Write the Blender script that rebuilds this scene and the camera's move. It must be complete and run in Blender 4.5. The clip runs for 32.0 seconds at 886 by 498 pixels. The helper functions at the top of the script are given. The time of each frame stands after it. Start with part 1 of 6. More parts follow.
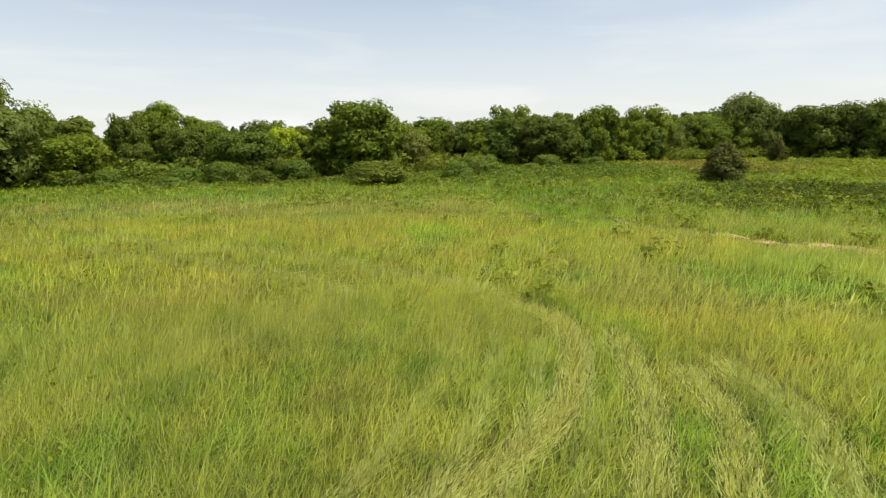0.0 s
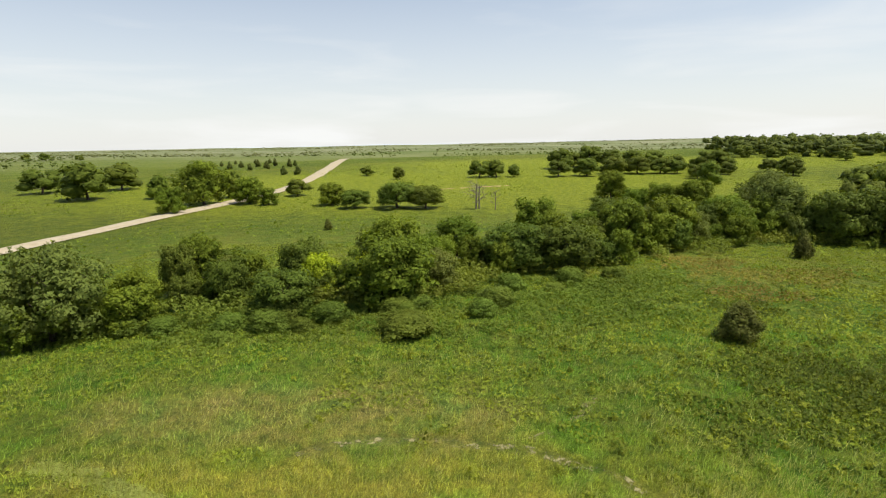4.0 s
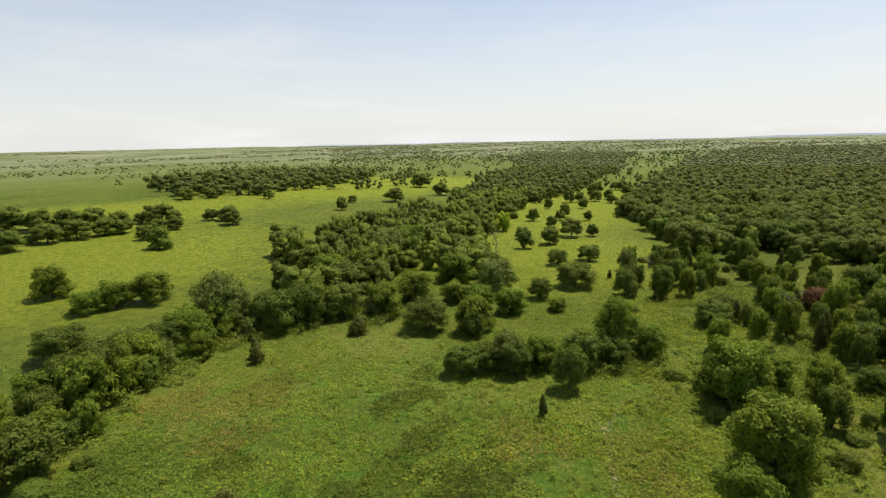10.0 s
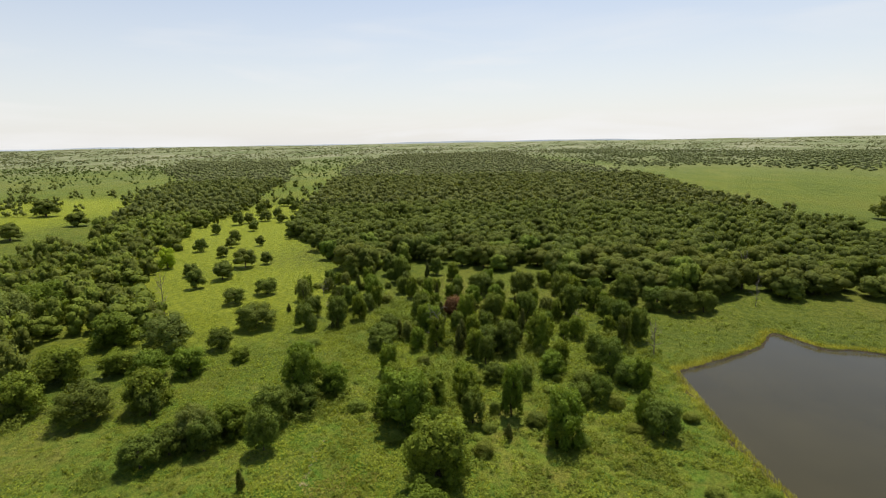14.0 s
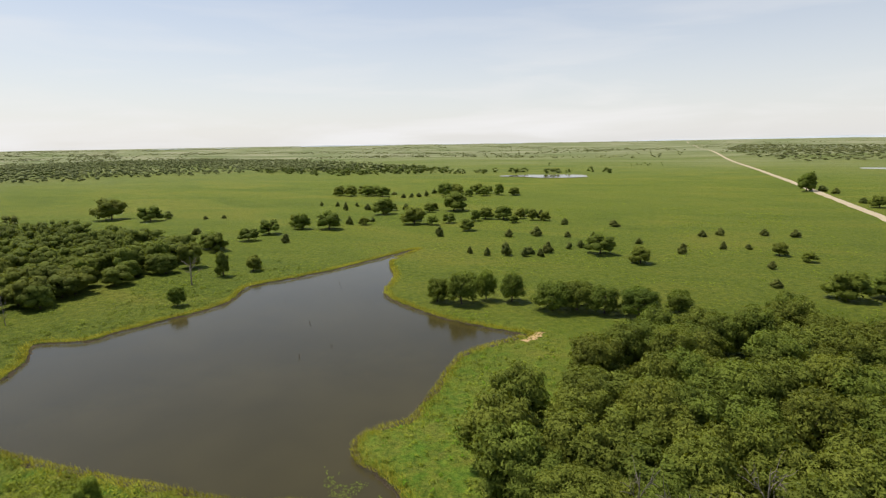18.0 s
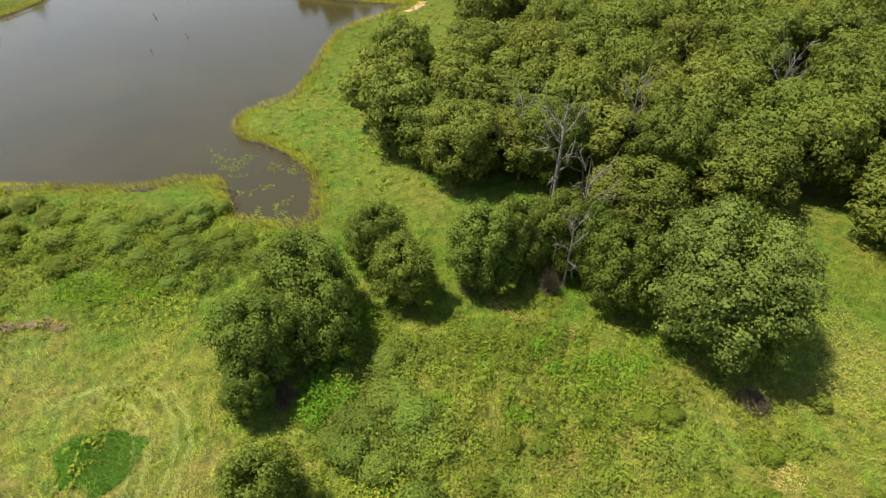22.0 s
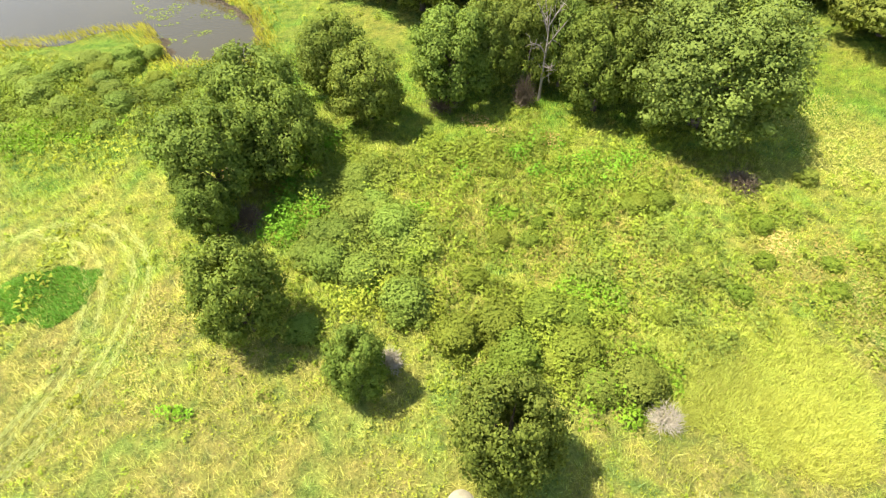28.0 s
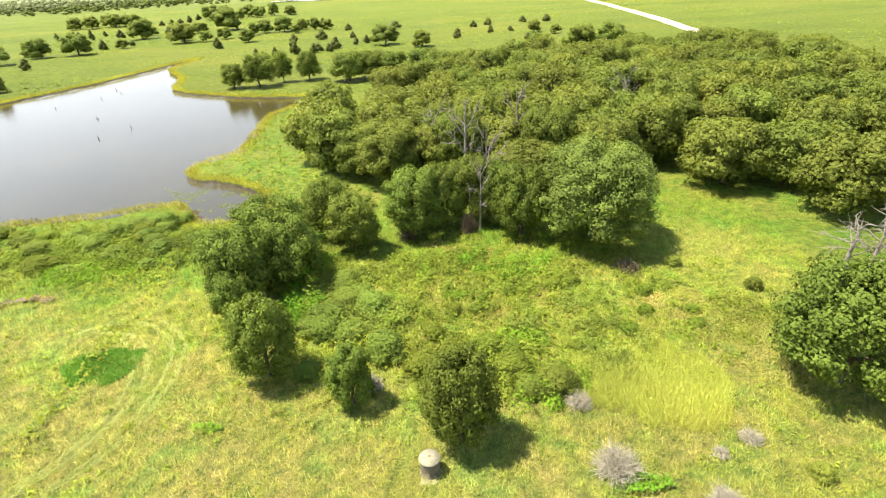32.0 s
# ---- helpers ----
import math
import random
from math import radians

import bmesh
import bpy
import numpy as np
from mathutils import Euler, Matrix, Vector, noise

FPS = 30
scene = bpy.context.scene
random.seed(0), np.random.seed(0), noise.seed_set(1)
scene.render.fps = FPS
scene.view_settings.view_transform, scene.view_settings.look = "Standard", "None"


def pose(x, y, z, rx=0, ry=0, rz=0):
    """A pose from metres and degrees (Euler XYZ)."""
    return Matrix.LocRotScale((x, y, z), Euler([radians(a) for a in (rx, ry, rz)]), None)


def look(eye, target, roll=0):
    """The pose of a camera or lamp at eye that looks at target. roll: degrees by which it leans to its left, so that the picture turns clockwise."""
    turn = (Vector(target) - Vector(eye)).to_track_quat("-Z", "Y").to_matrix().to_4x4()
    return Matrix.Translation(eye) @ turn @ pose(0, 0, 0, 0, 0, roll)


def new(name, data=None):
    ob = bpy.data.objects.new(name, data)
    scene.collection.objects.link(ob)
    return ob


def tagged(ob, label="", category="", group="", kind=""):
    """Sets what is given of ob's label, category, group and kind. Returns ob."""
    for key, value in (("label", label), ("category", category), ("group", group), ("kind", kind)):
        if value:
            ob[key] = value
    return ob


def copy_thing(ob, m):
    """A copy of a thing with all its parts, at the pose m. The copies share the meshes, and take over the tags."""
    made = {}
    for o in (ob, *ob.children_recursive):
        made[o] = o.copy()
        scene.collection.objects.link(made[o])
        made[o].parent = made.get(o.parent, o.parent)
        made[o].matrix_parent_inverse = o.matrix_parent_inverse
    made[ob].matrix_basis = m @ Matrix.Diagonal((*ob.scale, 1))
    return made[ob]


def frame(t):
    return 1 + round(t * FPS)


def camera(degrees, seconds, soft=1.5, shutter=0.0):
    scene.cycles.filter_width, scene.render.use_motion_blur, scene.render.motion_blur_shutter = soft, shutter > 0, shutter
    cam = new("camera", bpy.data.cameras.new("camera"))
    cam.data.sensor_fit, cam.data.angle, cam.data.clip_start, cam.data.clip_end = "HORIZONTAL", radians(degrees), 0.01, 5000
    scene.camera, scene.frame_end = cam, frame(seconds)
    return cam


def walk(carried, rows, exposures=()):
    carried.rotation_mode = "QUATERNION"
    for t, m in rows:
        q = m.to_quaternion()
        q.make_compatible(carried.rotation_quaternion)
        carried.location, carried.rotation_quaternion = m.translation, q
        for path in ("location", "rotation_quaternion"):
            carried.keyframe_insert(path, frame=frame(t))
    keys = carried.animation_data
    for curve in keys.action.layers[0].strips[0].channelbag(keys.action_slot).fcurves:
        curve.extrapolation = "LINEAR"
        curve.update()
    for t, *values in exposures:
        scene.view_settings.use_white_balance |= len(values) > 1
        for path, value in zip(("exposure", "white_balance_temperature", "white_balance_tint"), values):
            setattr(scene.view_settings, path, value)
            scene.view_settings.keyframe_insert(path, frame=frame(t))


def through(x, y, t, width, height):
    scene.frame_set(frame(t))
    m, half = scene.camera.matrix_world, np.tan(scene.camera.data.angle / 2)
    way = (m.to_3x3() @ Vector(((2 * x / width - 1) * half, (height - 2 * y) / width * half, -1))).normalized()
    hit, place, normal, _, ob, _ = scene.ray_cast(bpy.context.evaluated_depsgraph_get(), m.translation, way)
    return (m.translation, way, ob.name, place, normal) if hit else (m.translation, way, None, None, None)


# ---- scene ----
cam = camera(79.4, 32.0, soft=1.2)
PATH = [
    (0.0, -0.00, 0.00, 3.50, 78.22, 0.58, -0.00),
    (0.5, 0.11, -0.09, 4.56, 78.55, 0.95, 0.48),
    (1.0, 0.15, -0.13, 5.80, 78.82, 1.25, 0.97),
    (1.5, 0.13, -0.19, 7.18, 78.91, 1.33, 1.36),
    (2.0, 0.09, -0.26, 8.59, 78.98, 1.36, 1.61),
    (2.5, 0.12, -0.28, 10.06, 79.02, 1.36, 1.85),
    (4.5, 0.34, -0.11, 16.32, 78.97, 1.13, 3.05),
    (5.0, 0.49, -0.34, 17.88, 78.96, 1.13, -1.55),
    (5.5, 0.66, -0.68, 19.37, 78.98, 1.05, -10.25),
    (6.0, 0.74, -1.07, 20.75, 78.97, 1.13, -20.48),
    (6.5, 0.68, -1.49, 22.05, 78.94, 1.21, -29.00),
    (7.0, 0.54, -1.73, 23.35, 78.80, 1.20, -35.63),
    (7.5, 0.38, -1.81, 24.61, 78.72, 1.10, -41.61),
    (8.0, 0.28, -1.84, 25.90, 78.60, 0.97, -46.25),
    (8.5, 0.22, -1.80, 27.25, 78.59, 0.96, -47.74),
    (9.0, 0.20, -1.75, 28.68, 78.61, 1.06, -48.39),
    (9.5, 0.17, -1.71, 30.17, 78.65, 1.13, -49.79),
    (10.0, 0.10, -1.77, 31.72, 78.68, 1.14, -51.76),
    (10.5, -0.01, -1.91, 33.25, 78.69, 1.14, -54.29),
    (11.0, -0.28, -2.14, 34.68, 78.68, 1.13, -57.90),
    (11.5, -0.53, -2.30, 35.99, 78.68, 1.08, -61.53),
    (12.0, -0.68, -2.32, 37.14, 78.71, 1.05, -64.49),
    (12.5, -0.83, -2.41, 38.10, 78.73, 1.02, -69.81),
    (13.0, -1.00, -2.54, 38.79, 78.72, 1.11, -75.42),
    (13.5, -1.22, -2.67, 39.29, 78.62, 1.10, -82.36),
    (15.5, -1.89, -1.70, 39.53, 78.55, 0.44, -101.04),
    (16.0, -2.28, -1.35, 38.94, 78.85, 0.97, -117.06),
    (16.5, -2.66, -1.06, 38.34, 78.75, 1.15, -133.90),
    (17.0, -2.91, -0.81, 37.84, 78.76, 1.08, -144.79),
    (17.5, -2.93, -0.55, 37.31, 78.73, 0.98, -153.11),
    (18.0, -2.86, -0.30, 36.75, 78.70, 0.96, -158.90),
    (18.5, -2.78, -0.15, 36.04, 78.71, 1.01, -162.78),
    (19.0, -2.78, -0.04, 35.15, 78.72, 1.04, -164.28),
    (19.5, -2.86, 0.06, 34.16, 75.32, 1.07, -166.38),
    (20.0, -2.93, 0.11, 33.18, 68.87, 1.09, -167.87),
    (20.5, -2.99, 0.08, 32.23, 63.49, 1.22, -168.86),
    (21.0, -3.16, 0.06, 31.32, 58.43, 1.41, -169.94),
    (21.5, -3.29, 0.14, 30.29, 53.69, 1.67, -171.02),
    (22.0, -3.34, 0.23, 29.27, 48.98, 1.72, -171.74),
    (22.5, -3.37, 0.21, 28.18, 44.81, 1.76, -172.33),
    (23.0, -3.39, 0.27, 27.09, 44.92, 1.87, -172.79),
    (23.5, -3.38, 0.41, 25.99, 42.82, 1.90, -173.24),
    (24.0, -3.47, 0.61, 24.79, 40.88, 2.03, -173.59),
    (24.5, -3.50, 0.66, 23.77, 40.19, 2.06, -173.88),
    (25.0, -3.54, 0.66, 23.21, 40.35, 2.02, -174.30),
    (25.5, -3.49, 0.63, 22.90, 40.45, 2.09, -175.07),
    (27.5, -2.81, 2.11, 22.37, 40.64, 1.90, -176.99),
    (28.0, -2.56, 3.63, 22.32, 40.60, 1.91, -177.79),
    (28.5, -2.37, 5.43, 22.26, 40.58, 1.95, -178.44),
    (29.0, -2.28, 7.78, 22.21, 40.50, 2.09, -178.59),
    (29.5, -2.27, 10.64, 22.10, 40.49, 2.27, -181.75),
    (30.0, -2.29, 13.64, 22.12, 40.36, 2.46, -183.00),
    (30.5, -2.46, 15.65, 22.50, 42.80, 2.65, -183.01),
    (31.0, -2.76, 16.75, 22.92, 48.83, 2.87, -182.38),
    (31.5, -3.19, 16.95, 22.72, 55.70, 2.87, -182.07),
    (32.0, -3.49, 16.80, 22.70, 62.12, 2.85, -181.75),
]
EXPOSURES = [(t, stops, 6500, tint) for t, stops, tint in ((0.0, 0.06, 9.5), (2.5, 0.06, 9.5), (5.0, 0.04, 10), (9.0, 0.0, 10.5), (14.0, -0.04, 12), (16.0, -0.08, 12.5), (19.0, -0.07, 12.5),
                                                           (21.0, 0.32, 13), (23.0, 0.92, 13.5), (25.5, 1.44, 14.5), (28.0, 1.63, 15), (30.0, 1.47, 16), (32.0, 1.50, 14.5))]
walk(cam, [(t, pose(*p)) for t, *p in PATH], EXPOSURES)

# ---- daylight ----
SUN_ELEVATION, SUN_TURN = 65.0, -10.0  # degrees; the sun stands to the east (+x), turned a little south
sun_way = Vector((math.cos(radians(SUN_ELEVATION)) * math.cos(radians(SUN_TURN)),
                  math.cos(radians(SUN_ELEVATION)) * math.sin(radians(SUN_TURN)), math.sin(radians(SUN_ELEVATION))))
lamp = bpy.data.lights.new("sun", "SUN")
lamp.energy, lamp.angle, lamp.color = 5.0, radians(0.53), (1.0, 0.95, 0.86)
sun = new("sun", lamp)
sun.matrix_world = look(sun_way * 300, (0, 0, 0))

world = bpy.data.worlds.new("sky")
scene.world = world
world.use_nodes = True
wt = world.node_tree
wt.nodes.clear()
w_out, w_bg, w_sky = (wt.nodes.new(k) for k in ("ShaderNodeOutputWorld", "ShaderNodeBackground", "ShaderNodeTexSky"))
w_sky.sky_type, w_sky.sun_disc = "NISHITA", False
w_sky.sun_elevation, w_sky.sun_rotation = radians(SUN_ELEVATION), radians(90 - SUN_TURN)
w_sky.air_density, w_sky.dust_density, w_sky.ozone_density, w_sky.altitude = 1.1, 1.2, 2.0, 300
w_bg.inputs["Strength"].default_value = 0.125
# thin high cloud, thickening towards the horizon all round
w_co, w_map, w_n, w_r, w_mix = (wt.nodes.new(k) for k in ("ShaderNodeTexCoord", "ShaderNodeMapping", "ShaderNodeTexNoise", "ShaderNodeMapRange", "ShaderNodeMix"))
w_sep, w_h, w_add, w_mul = wt.nodes.new("ShaderNodeSeparateXYZ"), wt.nodes.new("ShaderNodeMapRange"), wt.nodes.new("ShaderNodeMath"), wt.nodes.new("ShaderNodeMath")
w_map.inputs["Scale"].default_value = (1.3, 1.3, 9.0)
w_n.inputs["Scale"].default_value, w_n.inputs["Detail"].default_value, w_n.inputs["Distortion"].default_value = 2.2, 7.0, 0.4
w_r.inputs["From Min"].default_value, w_r.inputs["From Max"].default_value, w_r.inputs["To Max"].default_value = 0.48, 0.76, 0.40
w_h.inputs["From Min"].default_value, w_h.inputs["From Max"].default_value = 0.42, 0.0
w_h.inputs["To Min"].default_value, w_h.inputs["To Max"].default_value = 0.02, 0.80
w_mul.operation, w_add.operation, w_add.use_clamp = "MULTIPLY", "ADD", True
w_add.inputs[1].default_value = 0.0
w_mix.data_type = "RGBA"
w_mix.inputs["B"].default_value = (7.3, 7.35, 7.2, 1)
for a, b in ((w_co.outputs["Generated"], w_map.inputs["Vector"]), (w_map.outputs["Vector"], w_n.inputs["Vector"]),
             (w_n.outputs["Fac"], w_r.inputs["Value"]), (w_co.outputs["Generated"], w_sep.inputs["Vector"]),
             (w_sep.outputs["Z"], w_h.inputs["Value"]), (w_r.outputs["Result"], w_mul.inputs[0]), (w_h.outputs["Result"], w_mul.inputs[1]),
             (w_mul.outputs["Value"], w_add.inputs[0]), (w_h.outputs["Result"], w_add.inputs[1]),
             (w_add.outputs["Value"], w_mix.inputs["Factor"]), (w_sky.outputs["Color"], w_mix.inputs["A"]),
             (w_mix.outputs["Result"], w_bg.inputs["Color"]), (w_bg.outputs["Background"], w_out.inputs["Surface"])):
    wt.links.new(a, b)


# ---- materials ----
def material(name):
    m = bpy.data.materials.new(name)
    m.use_nodes = True
    return m, m.node_tree, m.node_tree.nodes["Principled BSDF"]


def add(tree, kind, **values):
    node = tree.nodes.new(kind)
    for key, value in values.items():
        if key in node.inputs:
            node.inputs[key].default_value = value
        else:
            setattr(node, key, value)
    return node


def ramp(tree, source, stops):
    node = tree.nodes.new("ShaderNodeValToRGB")
    while len(node.color_ramp.elements) < len(stops):
        node.color_ramp.elements.new(0.5)
    for e, (p, c) in zip(node.color_ramp.elements, stops):
        e.position, e.color = p, (*c, 1)
    tree.links.new(source, node.inputs["Fac"])
    return node.outputs["Color"]


def blend(tree, factor, a, b, mode="MIX"):
    node = tree.nodes.new("ShaderNodeMix")
    node.data_type, node.blend_type = "RGBA", mode
    for value, key in ((factor, "Factor"), (a, "A"), (b, "B")):
        if isinstance(value, bpy.types.NodeSocket):
            tree.links.new(value, node.inputs[key])
        else:
            node.inputs[key].default_value = value if key == "Factor" else (*value, 1)
    return node.outputs["Result"]


def noise_at(tree, scale, detail=4.0, rough=0.6, squeeze=(1, 1, 1), distort=0.0):
    where = tree.nodes.new("ShaderNodeNewGeometry").outputs["Position"]
    if squeeze != (1, 1, 1):
        mp = add(tree, "ShaderNodeMapping", Scale=squeeze)
        tree.links.new(where, mp.inputs["Vector"])
        where = mp.outputs["Vector"]
    n = add(tree, "ShaderNodeTexNoise", Scale=scale, Detail=detail, Roughness=rough, Distortion=distort)
    tree.links.new(where, n.inputs["Vector"])
    return n.outputs["Fac"]


def spread(tree, source, low, high, to_low=0.0, to_high=1.0):
    n = add(tree, "ShaderNodeMapRange", **{"From Min": low, "From Max": high, "To Min": to_low, "To Max": to_high})
    tree.links.new(source, n.inputs["Value"])
    return n.outputs["Result"]


def near_to(tree, x, y, rx, ry):
    """1 inside an ellipse of the plan, falling to 0 at its ragged rim: where one kind of growth gives way to another."""
    where = tree.nodes.new("ShaderNodeNewGeometry").outputs["Position"]
    mp = add(tree, "ShaderNodeMapping", Location=(-x / rx, -y / ry, 0), Scale=(1 / rx, 1 / ry, 0))
    tree.links.new(where, mp.inputs["Vector"])
    ln = add(tree, "ShaderNodeVectorMath", operation="LENGTH")
    tree.links.new(mp.outputs["Vector"], ln.inputs[0])
    wob = add(tree, "ShaderNodeMath", operation="MULTIPLY_ADD")
    tree.links.new(noise_at(tree, 0.22, 5.0), wob.inputs[0])
    wob.inputs[1].default_value = 1.1
    tree.links.new(ln.outputs["Value"], wob.inputs[2])
    return spread(tree, wob.outputs["Value"], 1.75, 1.25)


def meadow_colour(tree):
    """The growth of the meadow: straw-yellow, fresh green and deep green stands over one another at several scales."""
    fine = ramp(tree, noise_at(tree, 1.7, 6.0, 0.7), ((0.30, (0.070, 0.115, 0.014)), (0.48, (0.125, 0.175, 0.022)), (0.66, (0.20, 0.215, 0.040))))
    broad = ramp(tree, noise_at(tree, 0.045, 5.0, 0.62, distort=0.6), ((0.34, (0.068, 0.130, 0.012)), (0.5, (0.115, 0.172, 0.020)), (0.66, (0.185, 0.195, 0.034))))
    base = blend(tree, 0.55, fine, broad)
    ripe = blend(tree, 0.65, fine, (0.25, 0.255, 0.040))
    tan = blend(tree, 0.5, fine, (0.232, 0.215, 0.070))
    pale = blend(tree, 0.5, fine, (0.235, 0.25, 0.055))
    fresh = blend(tree, 0.6, fine, (0.075, 0.135, 0.012))
    mottle = ramp(tree, noise_at(tree, 5.5, 7.0, 0.8), ((0.33, (0.78, 0.82, 0.7)), (0.5, (1.1, 1.08, 1.05)), (0.66, (1.38, 1.32, 1.38))))
    out = base
    for x, y, rx, ry, c in MEADOW_STANDS:
        out = blend(tree, near_to(tree, x, y, rx, ry), out, {"ripe": ripe, "tan": tan, "pale": pale, "fresh": fresh}[c])
    clump = ramp(tree, noise_at(tree, 1.1, 5.0, 0.7), ((0.36, (0.72, 0.82, 0.55)), (0.5, (1.18, 1.15, 0.8)), (0.64, (1.5, 1.40, 1.0))))
    # dry and lush drifts a few metres across
    lush = ramp(tree, noise_at(tree, 0.30, 4.0, 0.6, distort=0.5), ((0.36, (0.80, 1.03, 0.95)), (0.5, (1.0, 1.0, 1.05)), (0.60, (1.07, 1.0, 1.25)), (0.72, (1.16, 1.0, 1.5))))
    out = blend(tree, 1.0, out, lush, "MULTIPLY")
    return blend(tree, 1.0, blend(tree, 1.0, out, mottle, "MULTIPLY"), clump, "MULTIPLY")


MEADOW_STANDS = [(25, -16, 9, 12, "fresh"), (23, -3, 8, 8, "fresh"), (-4, 13, 24, 12, "ripe"), (-9, 27, 13, 4, "tan"), (27, 34, 24, 20, "fresh"), (4, 45, 22, 12, "fresh"),
                 (-14, -2, 16, 14, "pale"), (-24, -20, 10, 8, "pale"), (18, -12, 14, 10, "pale"), (30, -16, 8, 5, "tan"),
                 (2, -5, 32, 9, "tan"), (-6, -16, 18, 9, "pale"), (10, 12, 9, 3, "pale"), (-7, 6, 12, 5, "pale"), (60, 60, 10, 10, "pale")]


def ground_material():
    m, tree, bsdf = material("meadow_ground")
    col = blend(tree, 1.0, meadow_colour(tree), (1.10, 1.06, 1.14), "MULTIPLY")
    # far pasture is greener and mottled by the lie of the land
    far = ramp(tree, noise_at(tree, 0.012, 6.0, 0.6, (1, 2.2, 1), 0.8), ((0.33, (0.058, 0.090, 0.010)), (0.5, (0.088, 0.118, 0.014)), (0.68, (0.125, 0.136, 0.023))))
    far = blend(tree, 0.3, far, ramp(tree, noise_at(tree, 0.35, 5.0, 0.7), ((0.35, (0.042, 0.070, 0.009)), (0.65, (0.125, 0.138, 0.023)))))
    for x, y, rx, ry in ((-10, 165, 130, 60), (60, 240, 110, 40), (240, 106, 150, 45), (130, 60, 40, 30), (260, 260, 120, 60)):
        far = blend(tree, near_to(tree, x, y, rx, ry), far, (0.155, 0.185, 0.018))
    far = blend(tree, 1.0, far, ramp(tree, noise_at(tree, 0.8, 6.0, 0.75), ((0.36, (0.85, 0.95, 0.60)), (0.5, (1.45, 1.38, 0.92)), (0.64, (2.0, 1.85, 1.2)))), "MULTIPLY")
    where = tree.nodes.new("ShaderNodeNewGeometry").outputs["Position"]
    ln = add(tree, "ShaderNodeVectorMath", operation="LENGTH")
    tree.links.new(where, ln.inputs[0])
    # aerial haze put into the far ground colour: paler with distance, mottled at random
    far_haze = ramp(tree, noise_at(tree, 0.0035, 5.0, 0.6, (1, 2.0, 1)), ((0.38, (0.125, 0.155, 0.048)), (0.5, (0.185, 0.200, 0.085)), (0.62, (0.255, 0.252, 0.135))))
    far = blend(tree, spread(tree, ln.outputs["Value"], 500, 1500), far, far_haze)
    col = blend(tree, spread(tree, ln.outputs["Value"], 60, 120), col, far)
    # wet mud along the waterline
    sep = tree.nodes.new("ShaderNodeSeparateXYZ")
    tree.links.new(where, sep.inputs["Vector"])
    wob = add(tree, "ShaderNodeMath", operation="MULTIPLY_ADD")
    tree.links.new(noise_at(tree, 0.6, 4.0), wob.inputs[0])
    wob.inputs[1].default_value = 0.22
    tree.links.new(sep.outputs["Z"], wob.inputs[2])
    shore = add(tree, "ShaderNodeMath", operation="MULTIPLY")
    tree.links.new(spread(tree, wob.outputs["Value"], -0.08, -0.16), shore.inputs[0])
    tree.links.new(spread(tree, ln.outputs["Value"], 205, 195), shore.inputs[1])
    col = blend(tree, shore.outputs["Value"], col, (0.10, 0.078, 0.045))
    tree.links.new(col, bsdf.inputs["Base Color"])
    bsdf.inputs["Roughness"].default_value = 0.9
    bsdf.inputs["Specular IOR Level"].default_value = 0.15
    b1 = add(tree, "ShaderNodeBump", Strength=1.0, Distance=0.6)
    tree.links.new(noise_at(tree, 2.6, 8.0, 0.75), b1.inputs["Height"])
    b2 = add(tree, "ShaderNodeBump", Strength=0.8, Distance=1.0)
    tree.links.new(noise_at(tree, 0.7, 6.0, 0.7), b2.inputs["Height"])
    tree.links.new(b2.outputs["Normal"], b1.inputs["Normal"])
    tree.links.new(b1.outputs["Normal"], bsdf.inputs["Normal"])
    return m


